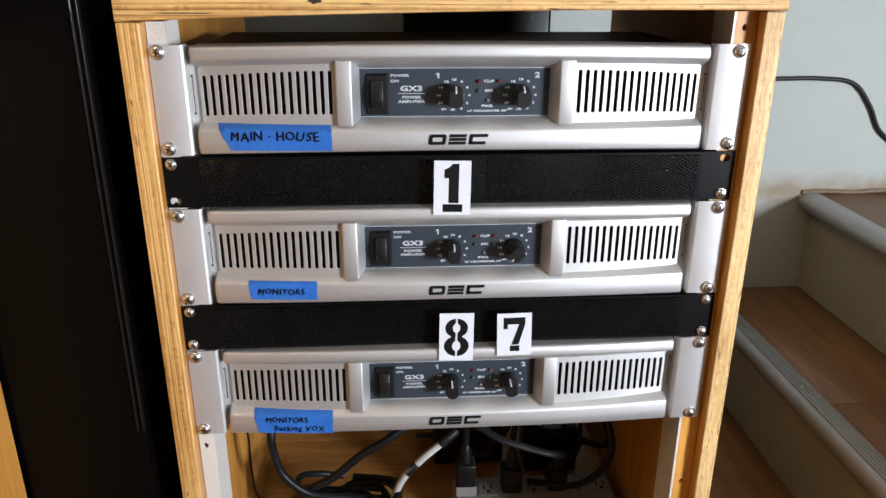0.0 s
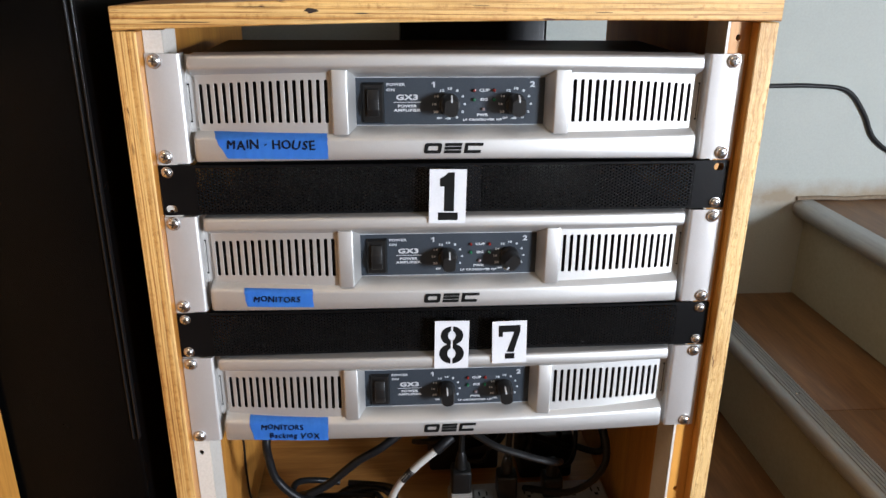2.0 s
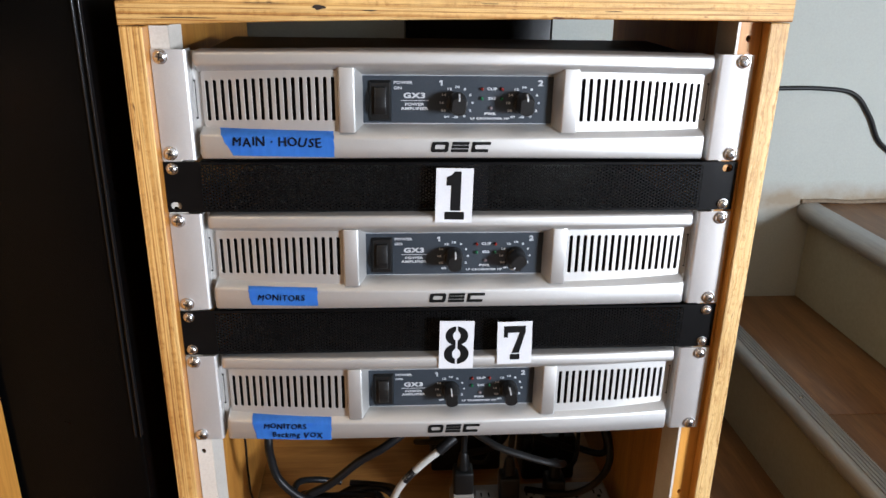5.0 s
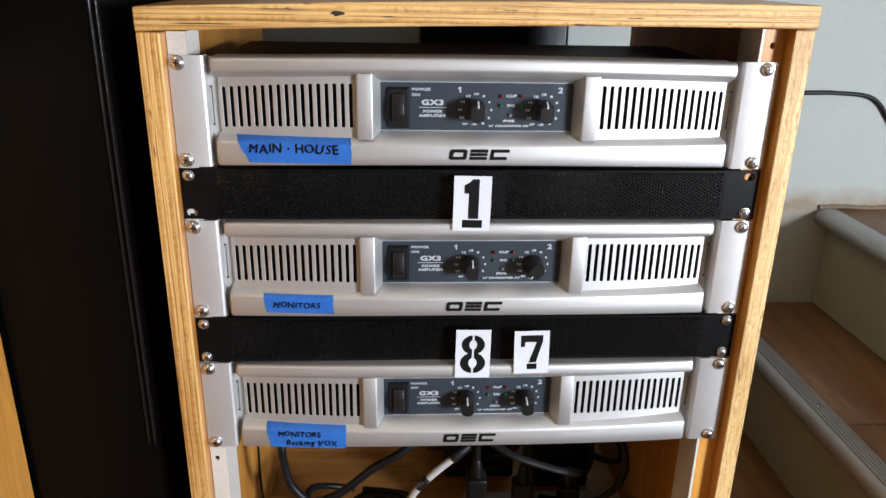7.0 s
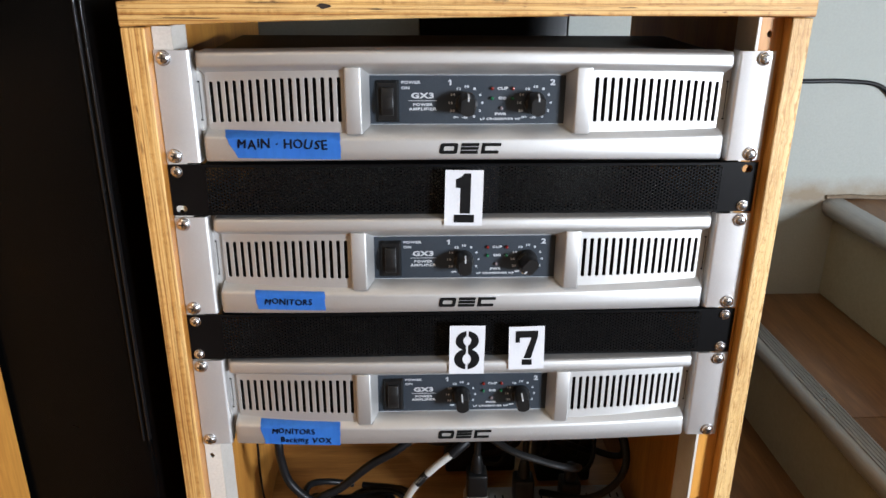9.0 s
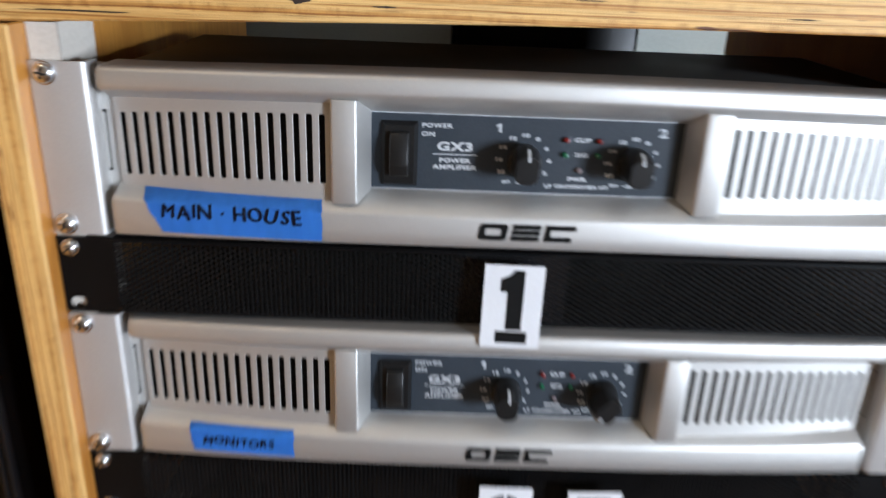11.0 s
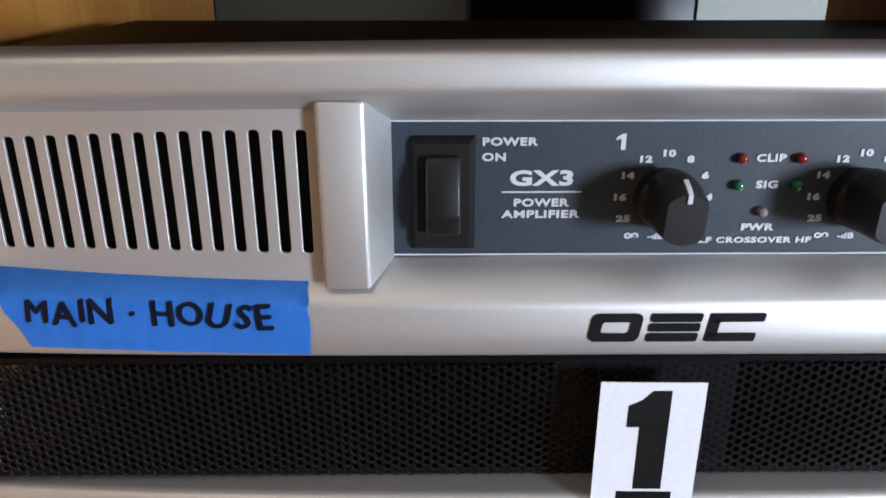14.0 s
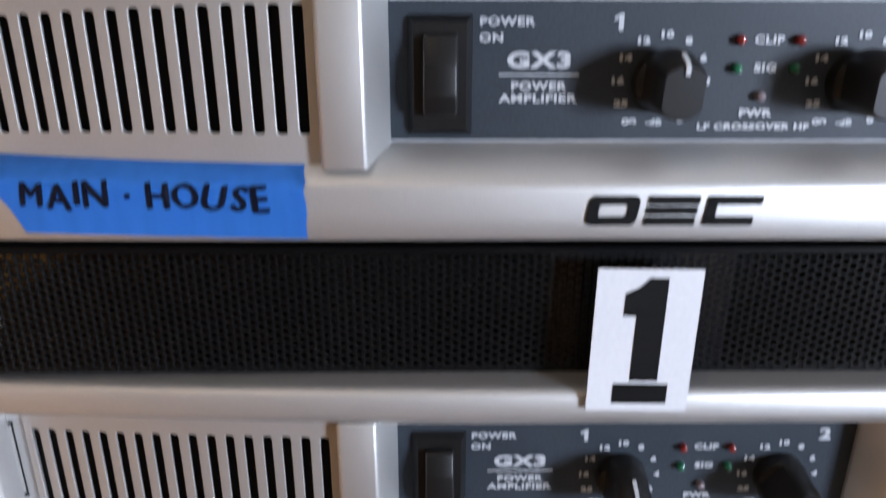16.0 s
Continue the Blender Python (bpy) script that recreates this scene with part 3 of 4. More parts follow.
def lower_section(x):
    f, g = face(x) + rounding(x), rounding(x)
    low, back, r = 0.0052 - 0.0032 * (x / EDGE) ** 2 + 0.5 * g, max(grille(x) + 0.013, 0.0150), grille(x)
    return [(back, low), (f + 0.0022, low), (f + 0.0008, low + 0.0005), (f, low + 0.0018), (f - 0.0001, 0.0130), (f, 0.0200 - g), (f + 0.0003, 0.0214 - g), (f + 0.0012, 0.0226 - g),
            (r, 0.0260 - g), (r + 0.0103, 0.0308 - g), (back, 0.0308 - g)]


def lower_front(x, z):
    """Depth of the lower bar's front and of the slope above it."""
    return face(x) + float(np.interp(z, (0.0200, 0.0214, 0.0226, 0.0260, 0.0308), (0.0, 0.0003, 0.0012, grille(x) - face(x), grille(x) - face(x) + 0.0103)))


def upper_section(x):
    f, g, e = face(x) + rounding(x), rounding(x), (x / EDGE) ** 2
    top, low, back = 0.0897 - 0.0026 * e - 0.6 * g, 0.0786 - 0.0030 * e + 0.6 * g, max(grille(x) + 0.013, 0.0150)
    return [(back, top), (f + 0.0042, top), (f + 0.0022, top - 0.0004), (f + 0.0010, top - 0.0013), (f + 0.0004, top - 0.0028), (f + 0.0001, 0.5 * (top + low)), (f, low + 0.0026), (f + 0.0003, low + 0.0012),
            (f + 0.0012, low), (grille(x), low - 0.0032 - 0.0018 * e), (grille(x) + 0.0103, 0.0698 - 0.005 * e), (back, 0.0698 - 0.005 * e)]


def amplifier(base):
    amp = thing("power_amplifier", "silver rack power amplifier with slotted vents and slate control panel", "amplifier", (0, 0, base), "amplifiers in the rack")
    part("chassis", box(-0.2095, 0.2095, 0.0142, 0.178, 0.004, 0.0832, 0.0012), LID, amp, "black steel amplifier case", smooth=30)
    part("lid_lip", box(-0.2090, 0.2090, 0.0141, 0.0200, 0.0833, 0.0862, 0.0006), LID, amp, "folded front lip of the lid", smooth=30)
    # ears
    for s in (-1, 1):
        holes = [[(s * 0.2325 + 0.0028 * math.cos(a * math.pi / 5), z + 0.0028 * math.sin(a * math.pi / 5)) for a in range(10)] for z in (0.00635, 0.08255)]
        outer = -0.2394 if s < 0 else 0.2412
        ear = [(-0.0005, outer), (-0.0005, s * 0.2150), (0.0002, s * 0.2133), (0.0018, s * 0.2125), (0.0120, s * 0.2125), (0.0120, s * 0.2145), (0.0024, s * 0.2145), (0.0018, s * 0.2152), (0.0018, outer)]
        bm = bmesh.new()
        a, b = [bm.verts.new((x, y, 0.0008)) for y, x in ear], [bm.verts.new((x, y, 0.0881)) for y, x in ear]
        for k in range(len(ear)):
            bm.faces.new((a[k], b[k], b[(k + 1) % len(ear)], a[(k + 1) % len(ear)]))
        bm.faces.new(a), bm.faces.new(b[::-1])
        part("ear", bm, EAR, amp, "flat silver rack ear", smooth=60)
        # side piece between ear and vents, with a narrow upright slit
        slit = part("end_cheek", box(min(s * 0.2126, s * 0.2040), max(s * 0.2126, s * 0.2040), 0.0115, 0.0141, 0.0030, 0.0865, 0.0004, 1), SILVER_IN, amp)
        # flat black pieces draw the shade in the slit
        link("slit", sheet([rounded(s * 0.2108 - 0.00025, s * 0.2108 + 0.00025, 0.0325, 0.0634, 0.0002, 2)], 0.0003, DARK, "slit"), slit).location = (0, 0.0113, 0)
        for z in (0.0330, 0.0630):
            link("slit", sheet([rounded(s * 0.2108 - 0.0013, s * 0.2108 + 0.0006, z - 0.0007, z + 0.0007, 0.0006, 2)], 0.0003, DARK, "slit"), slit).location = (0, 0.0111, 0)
    # bezel bars
    part("lower_bar", loft(ALONG, lower_section), SILVER, amp, "satin silver lower bar", smooth=40)
    part("upper_bar", loft(ALONG, upper_section), SILVER, amp, "satin silver upper bar", smooth=40)
    # slotted grilles, bent with the front; the slots grow shorter towards the ends
    for s in (-1, 1):
        slots, top, low = [], [], []
        for k in range(17):
            cx, u = s * (0.1003 + 0.00628 * k), k / 16
            slots.append(rounded(cx - 0.00168, cx + 0.00168, 0.0341 - 0.0028 * u ** 2.5, 0.0690 - 0.0053 * u ** 1.6, 0.0012, 3))
        for x in np.linspace(0.0945, 0.2048, 40):
            top.append((s * float(x), 0.0775)), low.append((s * float(x), 0.0245))
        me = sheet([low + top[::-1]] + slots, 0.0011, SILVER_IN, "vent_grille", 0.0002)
        bm = bmesh.new()
        bm.from_mesh(me)
        for x in [0.0960, 0.0976] + [0.1003 + 0.00314 * k for k in range(-1, 34)]:     # short facets, so that the plate bends evenly
            bmesh.ops.bisect_plane(bm, geom=bm.verts[:] + bm.edges[:] + bm.faces[:], plane_co=(s * x, 0, 0), plane_no=(1, 0, 0))
        for v in bm.verts:
            v.co.y += grille(v.co.x) + 0.0006
        bm.to_mesh(me)
        bm.free()
        vent = link("vent_grille", me, amp, "silver grille with upright slots")
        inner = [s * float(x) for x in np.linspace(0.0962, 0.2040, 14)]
        # added black sheet stands in for the shaded inside behind the slots
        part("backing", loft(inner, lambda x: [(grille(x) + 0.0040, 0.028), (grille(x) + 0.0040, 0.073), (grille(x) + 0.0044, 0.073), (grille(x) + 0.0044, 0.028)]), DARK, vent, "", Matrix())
    # pillars beside the control panel
    for s in (-1, 1):
        sec = [(-0.0108, 0.0836), (-0.0108, 0.0950), (-0.0098, 0.0958), (-0.0030, 0.0968), (0.0135, 0.0968), (0.0135, 0.0772), (PANEL_Y - 0.001, 0.0772), (-0.0098, 0.0829)]
        bm = bmesh.new()
        a, b = [bm.verts.new((s * x, y, 0.0255 if y < -0.004 else 0.0300)) for y, x in sec], [bm.verts.new((s * x, y, 0.0768 if y < -0.004 else 0.0740)) for y, x in sec]
        for k in range(len(sec)):
            bm.faces.new((a[k], b[k], b[(k + 1) % len(sec)], a[(k + 1) % len(sec)]))
        bm.faces.new(a), bm.faces.new(b[::-1])
        bmesh.ops.recalc_face_normals(bm, faces=bm.faces)
        bmesh.ops.bevel(bm, geom=bm.edges[:], offset=0.0006, segments=2, affect="EDGES", profile=0.5)
        part("pillar", bm, SILVER, amp, "raised silver pillar with sloping flank", smooth=50)
    # control panel
    panel = link("control_panel", sheet([rounded(-0.0778, 0.0778, 0.0308, 0.0699, 0.0004, 1)], 0.002, PANEL, "control_panel"), amp, "slate grey control panel with white printing")
    panel.location = (0, PANEL_Y + 0.001, 0)
    for z in (0.0308, 0.0694):
        link("trim_line", sheet([[(-0.0778, z), (0.0778, z), (0.0778, z + 0.0004), (-0.0778, z + 0.0004)]], 0.0004, PRINT, "trim_line"), amp, "thin pale line").location = (0, PANEL_Y - 0.0003, 0)

    def printed(text, x, z, size, align="CENTER", fat=0.0, wide=1.25):
        link("printing", lettering(text, size, PRINT, align, fat, wide, spread=1.1), panel, "white printed lettering").location = (x, -0.00115, z)

    printed("POWER", -0.0525, 0.0637, 0.0030, "LEFT", 0.00011, 1.36)
    printed("ON", -0.0525, 0.0594, 0.0030, "LEFT", 0.00011, 1.36)
    printed("GX3", -0.0357, 0.0533, 0.0058, fat=0.00022, wide=1.52)
    printed("POWER", -0.0357, 0.0463, 0.0030, fat=0.00011, wide=1.40)
    printed("AMPLIFIER", -0.0357, 0.0429, 0.0030, fat=0.00011, wide=1.46)
    link("printing", sheet([[(-0.0468, 0.0493), (-0.0244, 0.0493), (-0.0244, 0.0497), (-0.0468, 0.0497)]], 0.0002, PRINT, "rule"), panel).location = (0, -0.0011, 0)
    link("printing", sheet([[(-0.0003, -0.0022), (0.0010, -0.0022), (0.0010, 0.0022), (0.0, 0.0022), (-0.0016, 0.0012), (-0.0016, 0.0004), (-0.0003, 0.0009)]], 0.0002, PRINT, "figure"), panel, "white printed figure").location = (-0.0142, -0.0011, 0.0637)
    printed("2", 0.0668, 0.0637, 0.0062, fat=0.0002, wide=1.3)
    for kx in KNOBS:
        for i, word in enumerate(("0", "2", "4", "6", "8", "10", "12", "14", "16", "25")):
            a = radians(-60 + i * 30)
            printed(word, kx + 0.0126 * math.cos(a), 0.0478 + 0.0126 * math.sin(a), 0.0025, fat=0.00014, wide=1.5)
        printed("∞", kx - 0.0082, 0.0364, 0.0040, fat=0.00008, wide=1.2)
        printed("-dB", kx - 0.0012, 0.0362, 0.0023, fat=0.0001, wide=1.35)
    printed("CLIP", 0.0273, 0.0590, 0.0029, fat=0.00012, wide=1.34)
    printed("SIG", 0.0273, 0.0514, 0.0029, fat=0.00012, wide=1.40)
    printed("PWR", 0.0262, 0.0389, 0.0027, fat=0.00014, wide=1.5)
    printed("LF CROSSOVER HF", 0.0262, 0.0350, 0.0023, fat=0.00010, wide=1.56)
    for x, z, mat, word in ((0.0191, 0.0591, RED_LED, "red"), (0.0355, 0.0591, RED_LED, "red"), (0.0191, 0.0515, GREEN_LED, "green"), (0.0353, 0.0515, GREEN_LED, "green"), (0.0268, 0.0438, CLEAR_LED, "clear")):
        part("indicator_light", lathe([(0.0015, 0.0), (0.0015, -0.0012), (0.0012, -0.0021), (0.0006, -0.0025)], 16), mat, panel, word + " indicator lens, unlit", Matrix.Translation((x, -0.001, z)))
    # rocker switch
    bm = box(-0.0722, -0.0542, -0.0030, 0.0, 0.0328, 0.0656)
    for v in bm.verts:
        if v.co.y < -0.001:
            v.co.x += 0.0018 if v.co.x < -0.063 else -0.0018
            v.co.z += 0.0018 if v.co.z < 0.05 else -0.0018
    sw = part("switch_frame", bm, BLACK_PLASTIC, amp, "black rocker switch surround with chamfered edges", Matrix.Translation((0, PANEL_Y, 0)), smooth=0)
    part("rocker", prism([(-0.0031, 0.0388), (-0.0075, 0.0392), (-0.0092, 0.0450), (-0.0084, 0.0530), (-0.0058, 0.0606), (-0.0031, 0.0610)], -0.0678, -0.0584, 0.0008, 2), BLACK_PLASTIC, sw, "black rocker with a ridge across it", Matrix(), smooth=50)
    for kx in KNOBS:
        k = link("knob", KNOB, amp, "black plastic gain knob with a white pointer", Matrix.Translation((kx, PANEL_Y, 0.0478)))
        part("pointer", prism([(-0.0152, 0.0095), (-0.0195, 0.0079), (-0.0211, 0.0069), (-0.0211, 0.0046), (-0.0202, 0.0046), (-0.0202, 0.0060), (-0.0188, 0.0068), (-0.0152, 0.0084)], -0.0006, 0.0006), PRINT, k, "white pointer line", Matrix())
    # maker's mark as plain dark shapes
    h = 0.0086
    for x0, shapes in ((-0.0232, [rounded(0, 0.0142, 0, h, 0.002), rounded(0.0032, 0.0112, 0.0026, h - 0.0026, 0.0008)]),
                       (-0.0068, [rounded(0, 0.0142, h - 0.0026, h, 0.0006)]), (-0.0068, [rounded(0, 0.0142, 0.0031, 0.0056, 0.0006)]), (-0.0068, [rounded(0, 0.0142, 0, 0.0026, 0.0006)]),
                       (0.0096, [rounded(0, 0.0152, h - 0.0026, h, 0.0006)]), (0.0096, [rounded(0, 0.0140, 0, 0.0026, 0.0006)]), (0.0096, [rounded(0, 0.0030, 0.0014, h - 0.0014, 0.0006)])):
        me = sheet(shapes, 0.0002, INK, "mark")
        me.transform(Matrix(((1, 0, 0.16, 0), (0, 1, 0, 0), (0, 0, 1, 0), (0, 0, 0, 1))))
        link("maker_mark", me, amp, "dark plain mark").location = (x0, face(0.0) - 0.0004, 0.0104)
    screws(amp, [(s * 0.2325, z, random.uniform(0, 3)) for s in (-1, 1) for z in (0.00635, 0.08255)], SCREW, -0.0005)
    return amp


KNOB = knob_mesh(BLACK_PLASTIC)
BASES = (0.366, 0.366 + 3 * U, 0.366 + 6 * U)
amp_low = amplifier(BASES[0])
amp_mid = copy_thing(amp_low, Matrix.Translation((0, 0, BASES[1])))
amp_top = copy_thing(amp_low, Matrix.Translation((0, 0, BASES[2])))
turns = {amp_top: (3, 1), amp_mid: (2, 222), amp_low: (-3, -8)}
for amp, angles in turns.items():
    for k, a in zip([o for o in amp.children if o.name.startswith("knob")], angles):
        k.matrix_local = k.matrix_local @ Matrix.Rotation(radians(a), 4, "Y")

for amp in (amp_mid, amp_low):          # longer cases below
    for o in amp.children:
        if o.name.startswith("chassis"):
            o.scale.y = 1.45

# ---- perforated blank panels ----


def perforated(x0, x1, z0, z1, y, thick):
    """Staggered round holes in a sheet, each in a cell of its own."""
    near, r, n = 0.0029, 0.00098, 12
    wide, row, R = near * math.sqrt(3), near / 2, near / math.sqrt(3)
    cols, rows = int((x1 - x0) / wide), int((z1 - z0) / row)
    verts, faces, kinds = [], [], []
    for j in range(rows):
        for i in range(cols):
            cx, cz = x0 + (i + (0.78 if j % 2 else 0.28)) * wide, z0 + (j + 0.5) * row
            k0 = len(verts)
            angles = [2 * math.pi * k / n for k in range(n)]
            for k, a in enumerate(angles):
                q = R if k % 2 == 0 else R * math.cos(math.pi / 6)
                verts.append((cx + q * math.cos(a), y, cz + q * math.sin(a)))
            for q, yy in ((r * 1.16, y), (r, y + 0.00022), (r, y + thick)):
                verts += [(cx + q * math.cos(a), yy, cz + q * math.sin(a)) for a in angles]
            for k in range(n):
                m = (k + 1) % n
                for ring_a, ring_b, mat in ((0, 1, 0), (1, 2, 1), (2, 3, 0)):
                    faces.append((k0 + ring_a * n + k, k0 + ring_a * n + m, k0 + ring_b * n + m, k0 + ring_b * n + k))
                    kinds.append(mat)
    me = bpy.data.meshes.new("perforated_sheet")
    me.from_pydata(verts, [], faces)
    me.materials.append(VENT_MAT), me.materials.append(HOLE_RIM)
    me.polygons.foreach_set("material_index", kinds)
    return me


def vent_panel(base, open_slots):
    v = thing("vent_panel", "black perforated steel blank panel screwed into the rack", "rack panel", (0, 0, base), "vent panels")
    tagged(link("perforated_sheet", perforated(-0.2105, 0.2120, 0.0020, 0.0425, -0.0012, 0.0014), v, "black steel full of small round holes"), kind="stuff")
    part("rim", box(-0.2110, 0.2110, -0.0008, 0.0125, 0.0412, 0.0436, 0.0003, 1), VENT_MAT, v)
    part("rim", box(-0.2110, 0.2110, -0.0008, 0.0125, 0.0010, 0.0034, 0.0003, 1), VENT_MAT, v)
    for s in (-1, 1):
        slots = [rounded(s * 0.2325 - 0.0045, s * 0.2325 + 0.0045, z - 0.0033, z + 0.0033, 0.0032, 5) for z in (0.00635, 0.0381)]
        a, b = sorted((s * 0.2100, -0.2394 if s < 0 else 0.2412))
        link("ear", sheet([[(a, 0.0010), (b, 0.0010), (b, 0.0436), (a, 0.0436)]] + slots, 0.0016, VENT_MAT, "ear"), v, "plain black ear with slotted holes").location = (0, 0.0002, 0)
    spots = [(s * 0.2325, z, random.uniform(0, 3)) for s in (-1, 1) for z in (0.00635, 0.0381) if (s, z) not in open_slots]
    screws(v, spots, SCREW_SMALL, -0.0007)
    return v


vent_panel(BASES[0] + 2 * U, ())
vent_panel(BASES[1] + 2 * U, ((-1, 0.00635), (1, 0.0381)))

# ---- number cards ----


DIGITS = {
    "one": [[(-0.0078, -0.0205), (0.0088, -0.0205), (0.0088, -0.0138), (-0.0078, -0.0138)],
            [(-0.0030, -0.0128), (0.0054, -0.0128), (0.0054, 0.0205), (0.0000, 0.0205), (-0.0028, 0.0175), (-0.0068, 0.0155), (-0.0068, 0.0085), (-0.0030, 0.0085)]],
    "seven": [[(-0.0040, -0.0165), (0.0048, -0.0165), (0.0048, -0.0110), (-0.0040, -0.0110)],
              [(-0.0026, -0.0100), (0.0040, -0.0100), (0.0098, 0.0105), (0.0098, 0.0165), (-0.0098, 0.0165), (-0.0098, 0.0055), (-0.0060, 0.0055), (-0.0060, 0.0100), (0.0042, 0.0100)]],
}


def eight():
    out = []
    for s in (-1, 1):
        for cz, ro, ri, zs in ((0.0088, (0.0102, 0.0092), (0.0034, 0.0046), 1), (-0.0088, (0.0112, 0.0100), (0.0038, 0.0050), -1)):
            arc = [(s * max(0.0009, ro[0] * math.sin(a)), cz + ro[1] * math.cos(a)) for a in np.linspace(0.0, math.pi, 14)]
            inner = [(s * max(0.0009, ri[0] * math.sin(a)), cz + ri[1] * math.cos(a)) for a in np.linspace(math.pi, 0.0, 10)]
            out.append(arc + inner)
    return out


def card(shapes, x, z, wide, tall, roll, label):
    c = thing("number_card", label, "number card", (x, -0.0135, z), "number cards on the vent panels")
    c.rotation_euler = (radians(-2.0), radians(roll), 0)
    link("paper", sheet([[(-wide / 2, -tall / 2), (wide / 2, -tall / 2), (wide / 2, tall / 2), (-wide / 2, tall / 2)]], 0.0004, CARD, "paper"), c)
    for k, s in enumerate(shapes):
        link("digit", sheet([s], 0.0001, INK, "digit"), c, "black stencil figure").location = (0, -0.0003 - 0.00003 * k, 0)
    return c


card(DIGITS["one"], -0.0030, 0.6066, 0.0308, 0.0462, 1.0, "white card with a black stencil figure 1")
card(eight(), 0.0020, 0.4682, 0.0308, 0.0462, 0.8, "white card with a black stencil figure 8")
card(DIGITS["seven"], 0.0542, 0.4693, 0.0312, 0.0412, -1.0, "white card with a black stencil figure 7")
film = link("clear_tape", sheet([rounded(-0.030, 0.026, 0.5925, 0.6310, 0.0005, 1)], 0.00006, FILM, "clear_tape"))
film.location = (0, -0.0016, 0)
tagged(film, "glossy clear adhesive tape holding a number card", "adhesive tape")

# ---- blue tape labels ----


def tape(owner_base, x0, x1, z0, z1, skew, label, lines, seed):
    """Masking tape laid on the lower bar, its top edge following the slope."""
    t = thing("tape_label", label, "tape label", (0, 0, owner_base), "tape labels on the amplifiers")
    rnd, bm, cols, grid = random.Random(seed), bmesh.new(), 20, []
    prof = [z0 + (0.0200 - z0) * k / 4 for k in range(5)] + [0.0214, 0.0226] + ([0.5 * (0.0226 + z1), z1] if z1 > 0.0230 else [])
    for i in range(cols + 1):
        f, colm = i / cols, []
        for z in prof:
            tear = rnd.uniform(-0.0005, 0.0005) if i in (0, cols) else 0.0
            lean = skew * (z1 - z) / (z1 - z0)
            x = x0 + lean + (x1 - x0 - lean) * f + tear
            y = lower_front(x, z)
            colm.append(bm.verts.new((x, y - 0.0005 + rnd.uniform(-0.00006, 0.00006), z)))
        grid.append(colm)
    for a, b in zip(grid, grid[1:]):
        for k in range(len(prof) - 1):
            bm.faces.new((a[k], b[k], b[k + 1], a[k + 1]))
    bmesh.ops.solidify(bm, geom=bm.faces[:], thickness=0.0001)
    part("tape", bm, TAPE, t, "creased blue masking tape", smooth=60)
    for text, x, z, size, s in lines:
        me = handwriting(text, size, MARKER, s, 0)
        for v in me.vertices:
            v.co.y += lower_front(v.co.x + x, v.co.z + z)
        link("writing", me, t, "black marker handwriting").location = (x, -0.0010, z)
    return t


tape(BASES[2], -0.1926, -0.1005, 0.0060, 0.0266, 0.0108, "blue masking tape label handwritten MAIN HOUSE", [("MAIN · HOUSE", -0.1455, 0.0172, 0.0103, 3)], 5)
tape(BASES[1], -0.1785, -0.1190, 0.0075, 0.0238, 0.002, "blue masking tape label handwritten MONITORS", [("MONITORS", -0.150, 0.0148, 0.0078, 8)], 6)
tape(BASES[0], -0.1850, -0.1120, 0.0042, 0.0258, 0.004, "blue masking tape label handwritten MONITORS Backing VOX", [("MONITORS", -0.154, 0.0182, 0.0076, 9), ("Backing VOX", -0.143, 0.0092, 0.0076, 12)], 7)

# ---- neighbours of the rack ----
black = thing("black_cabinet", "tall black gloss cabinet beside the rack", "cabinet")
part("body", box(-0.95, -0.2865, 0.0, 0.60, 0.02, 1.25, 0.004, 4), LACQUER, black, "", smooth=40)
part("plinth", box(-0.93, -0.31, 0.03, 0.58, 0.0, 0.02), DARK, black)
# two glossy strips added to draw the highlight along the rounded corner
EDGE_GLINT = material("dark_glint_strip", (0.02, 0.02, 0.021), 0.18, 0.6)
for x in (-0.2925, -0.2875):
    part("edge_glint_strip", box(x - 0.0009, x + 0.0009, -0.0022, 0.0035, 0.372, 1.24, 0.0008, 3), EDGE_GLINT, black, "thin glossy strip standing in for the corner highlight", smooth=50)
wooden = thing("wooden_cabinet", "orange varnished plywood cabinet standing before the black one", "cabinet")
part("body", box(-0.95, -0.402, -0.42, -0.006, 0.0, 0.70, 0.001, 1), PLY_FACE_Z, wooden)
part("worktop", box(-0.96, -0.400, -0.43, -0.006, 0.7003, 0.72, 0.001, 1), PLY_FACE_Y, wooden)


# black block added to fill the dark stretch of wall behind the rack
case = thing("dark_filler_block", "added black block filling the dark area behind the rack", "case")
part("body", box(-0.03, 0.198, 0.585, 0.712, 0.0, 0.80, 0.006, 3), LACQUER, case, smooth=40)


def cable(name, points, r, mat, label, category="cable"):
    ob = link(name, to_mesh(tube(points, r), name, mat, smooth=60))
    return tagged(ob, label, category)


cable("cable", [(0.27, 0.55, 0.595), (0.45, 0.68, 0.60), (0.56, 0.709, 0.590), (0.65, 0.7155, 0.590), (0.72, 0.7155, 0.590), (0.785, 0.7155, 0.581), (0.825, 0.7155, 0.540), (0.855, 0.7155, 0.492), (0.91, 0.7155, 0.460), (1.0, 0.7155, 0.45)], 0.0041, RUBBER, "black cable hanging along the grey wall")

# ---- power strip and cables under the amplifiers ----
ZB = FLOOR_IN
strip = thing("power_strip", "off-white plastic power strip lying in the rack", "power strip", (0.125, 0.195, ZB))
part("body", box(-0.105, 0.105, -0.027, 0.027, 0.0, 0.034, 0.004, 3), STRIP, strip, smooth=40)
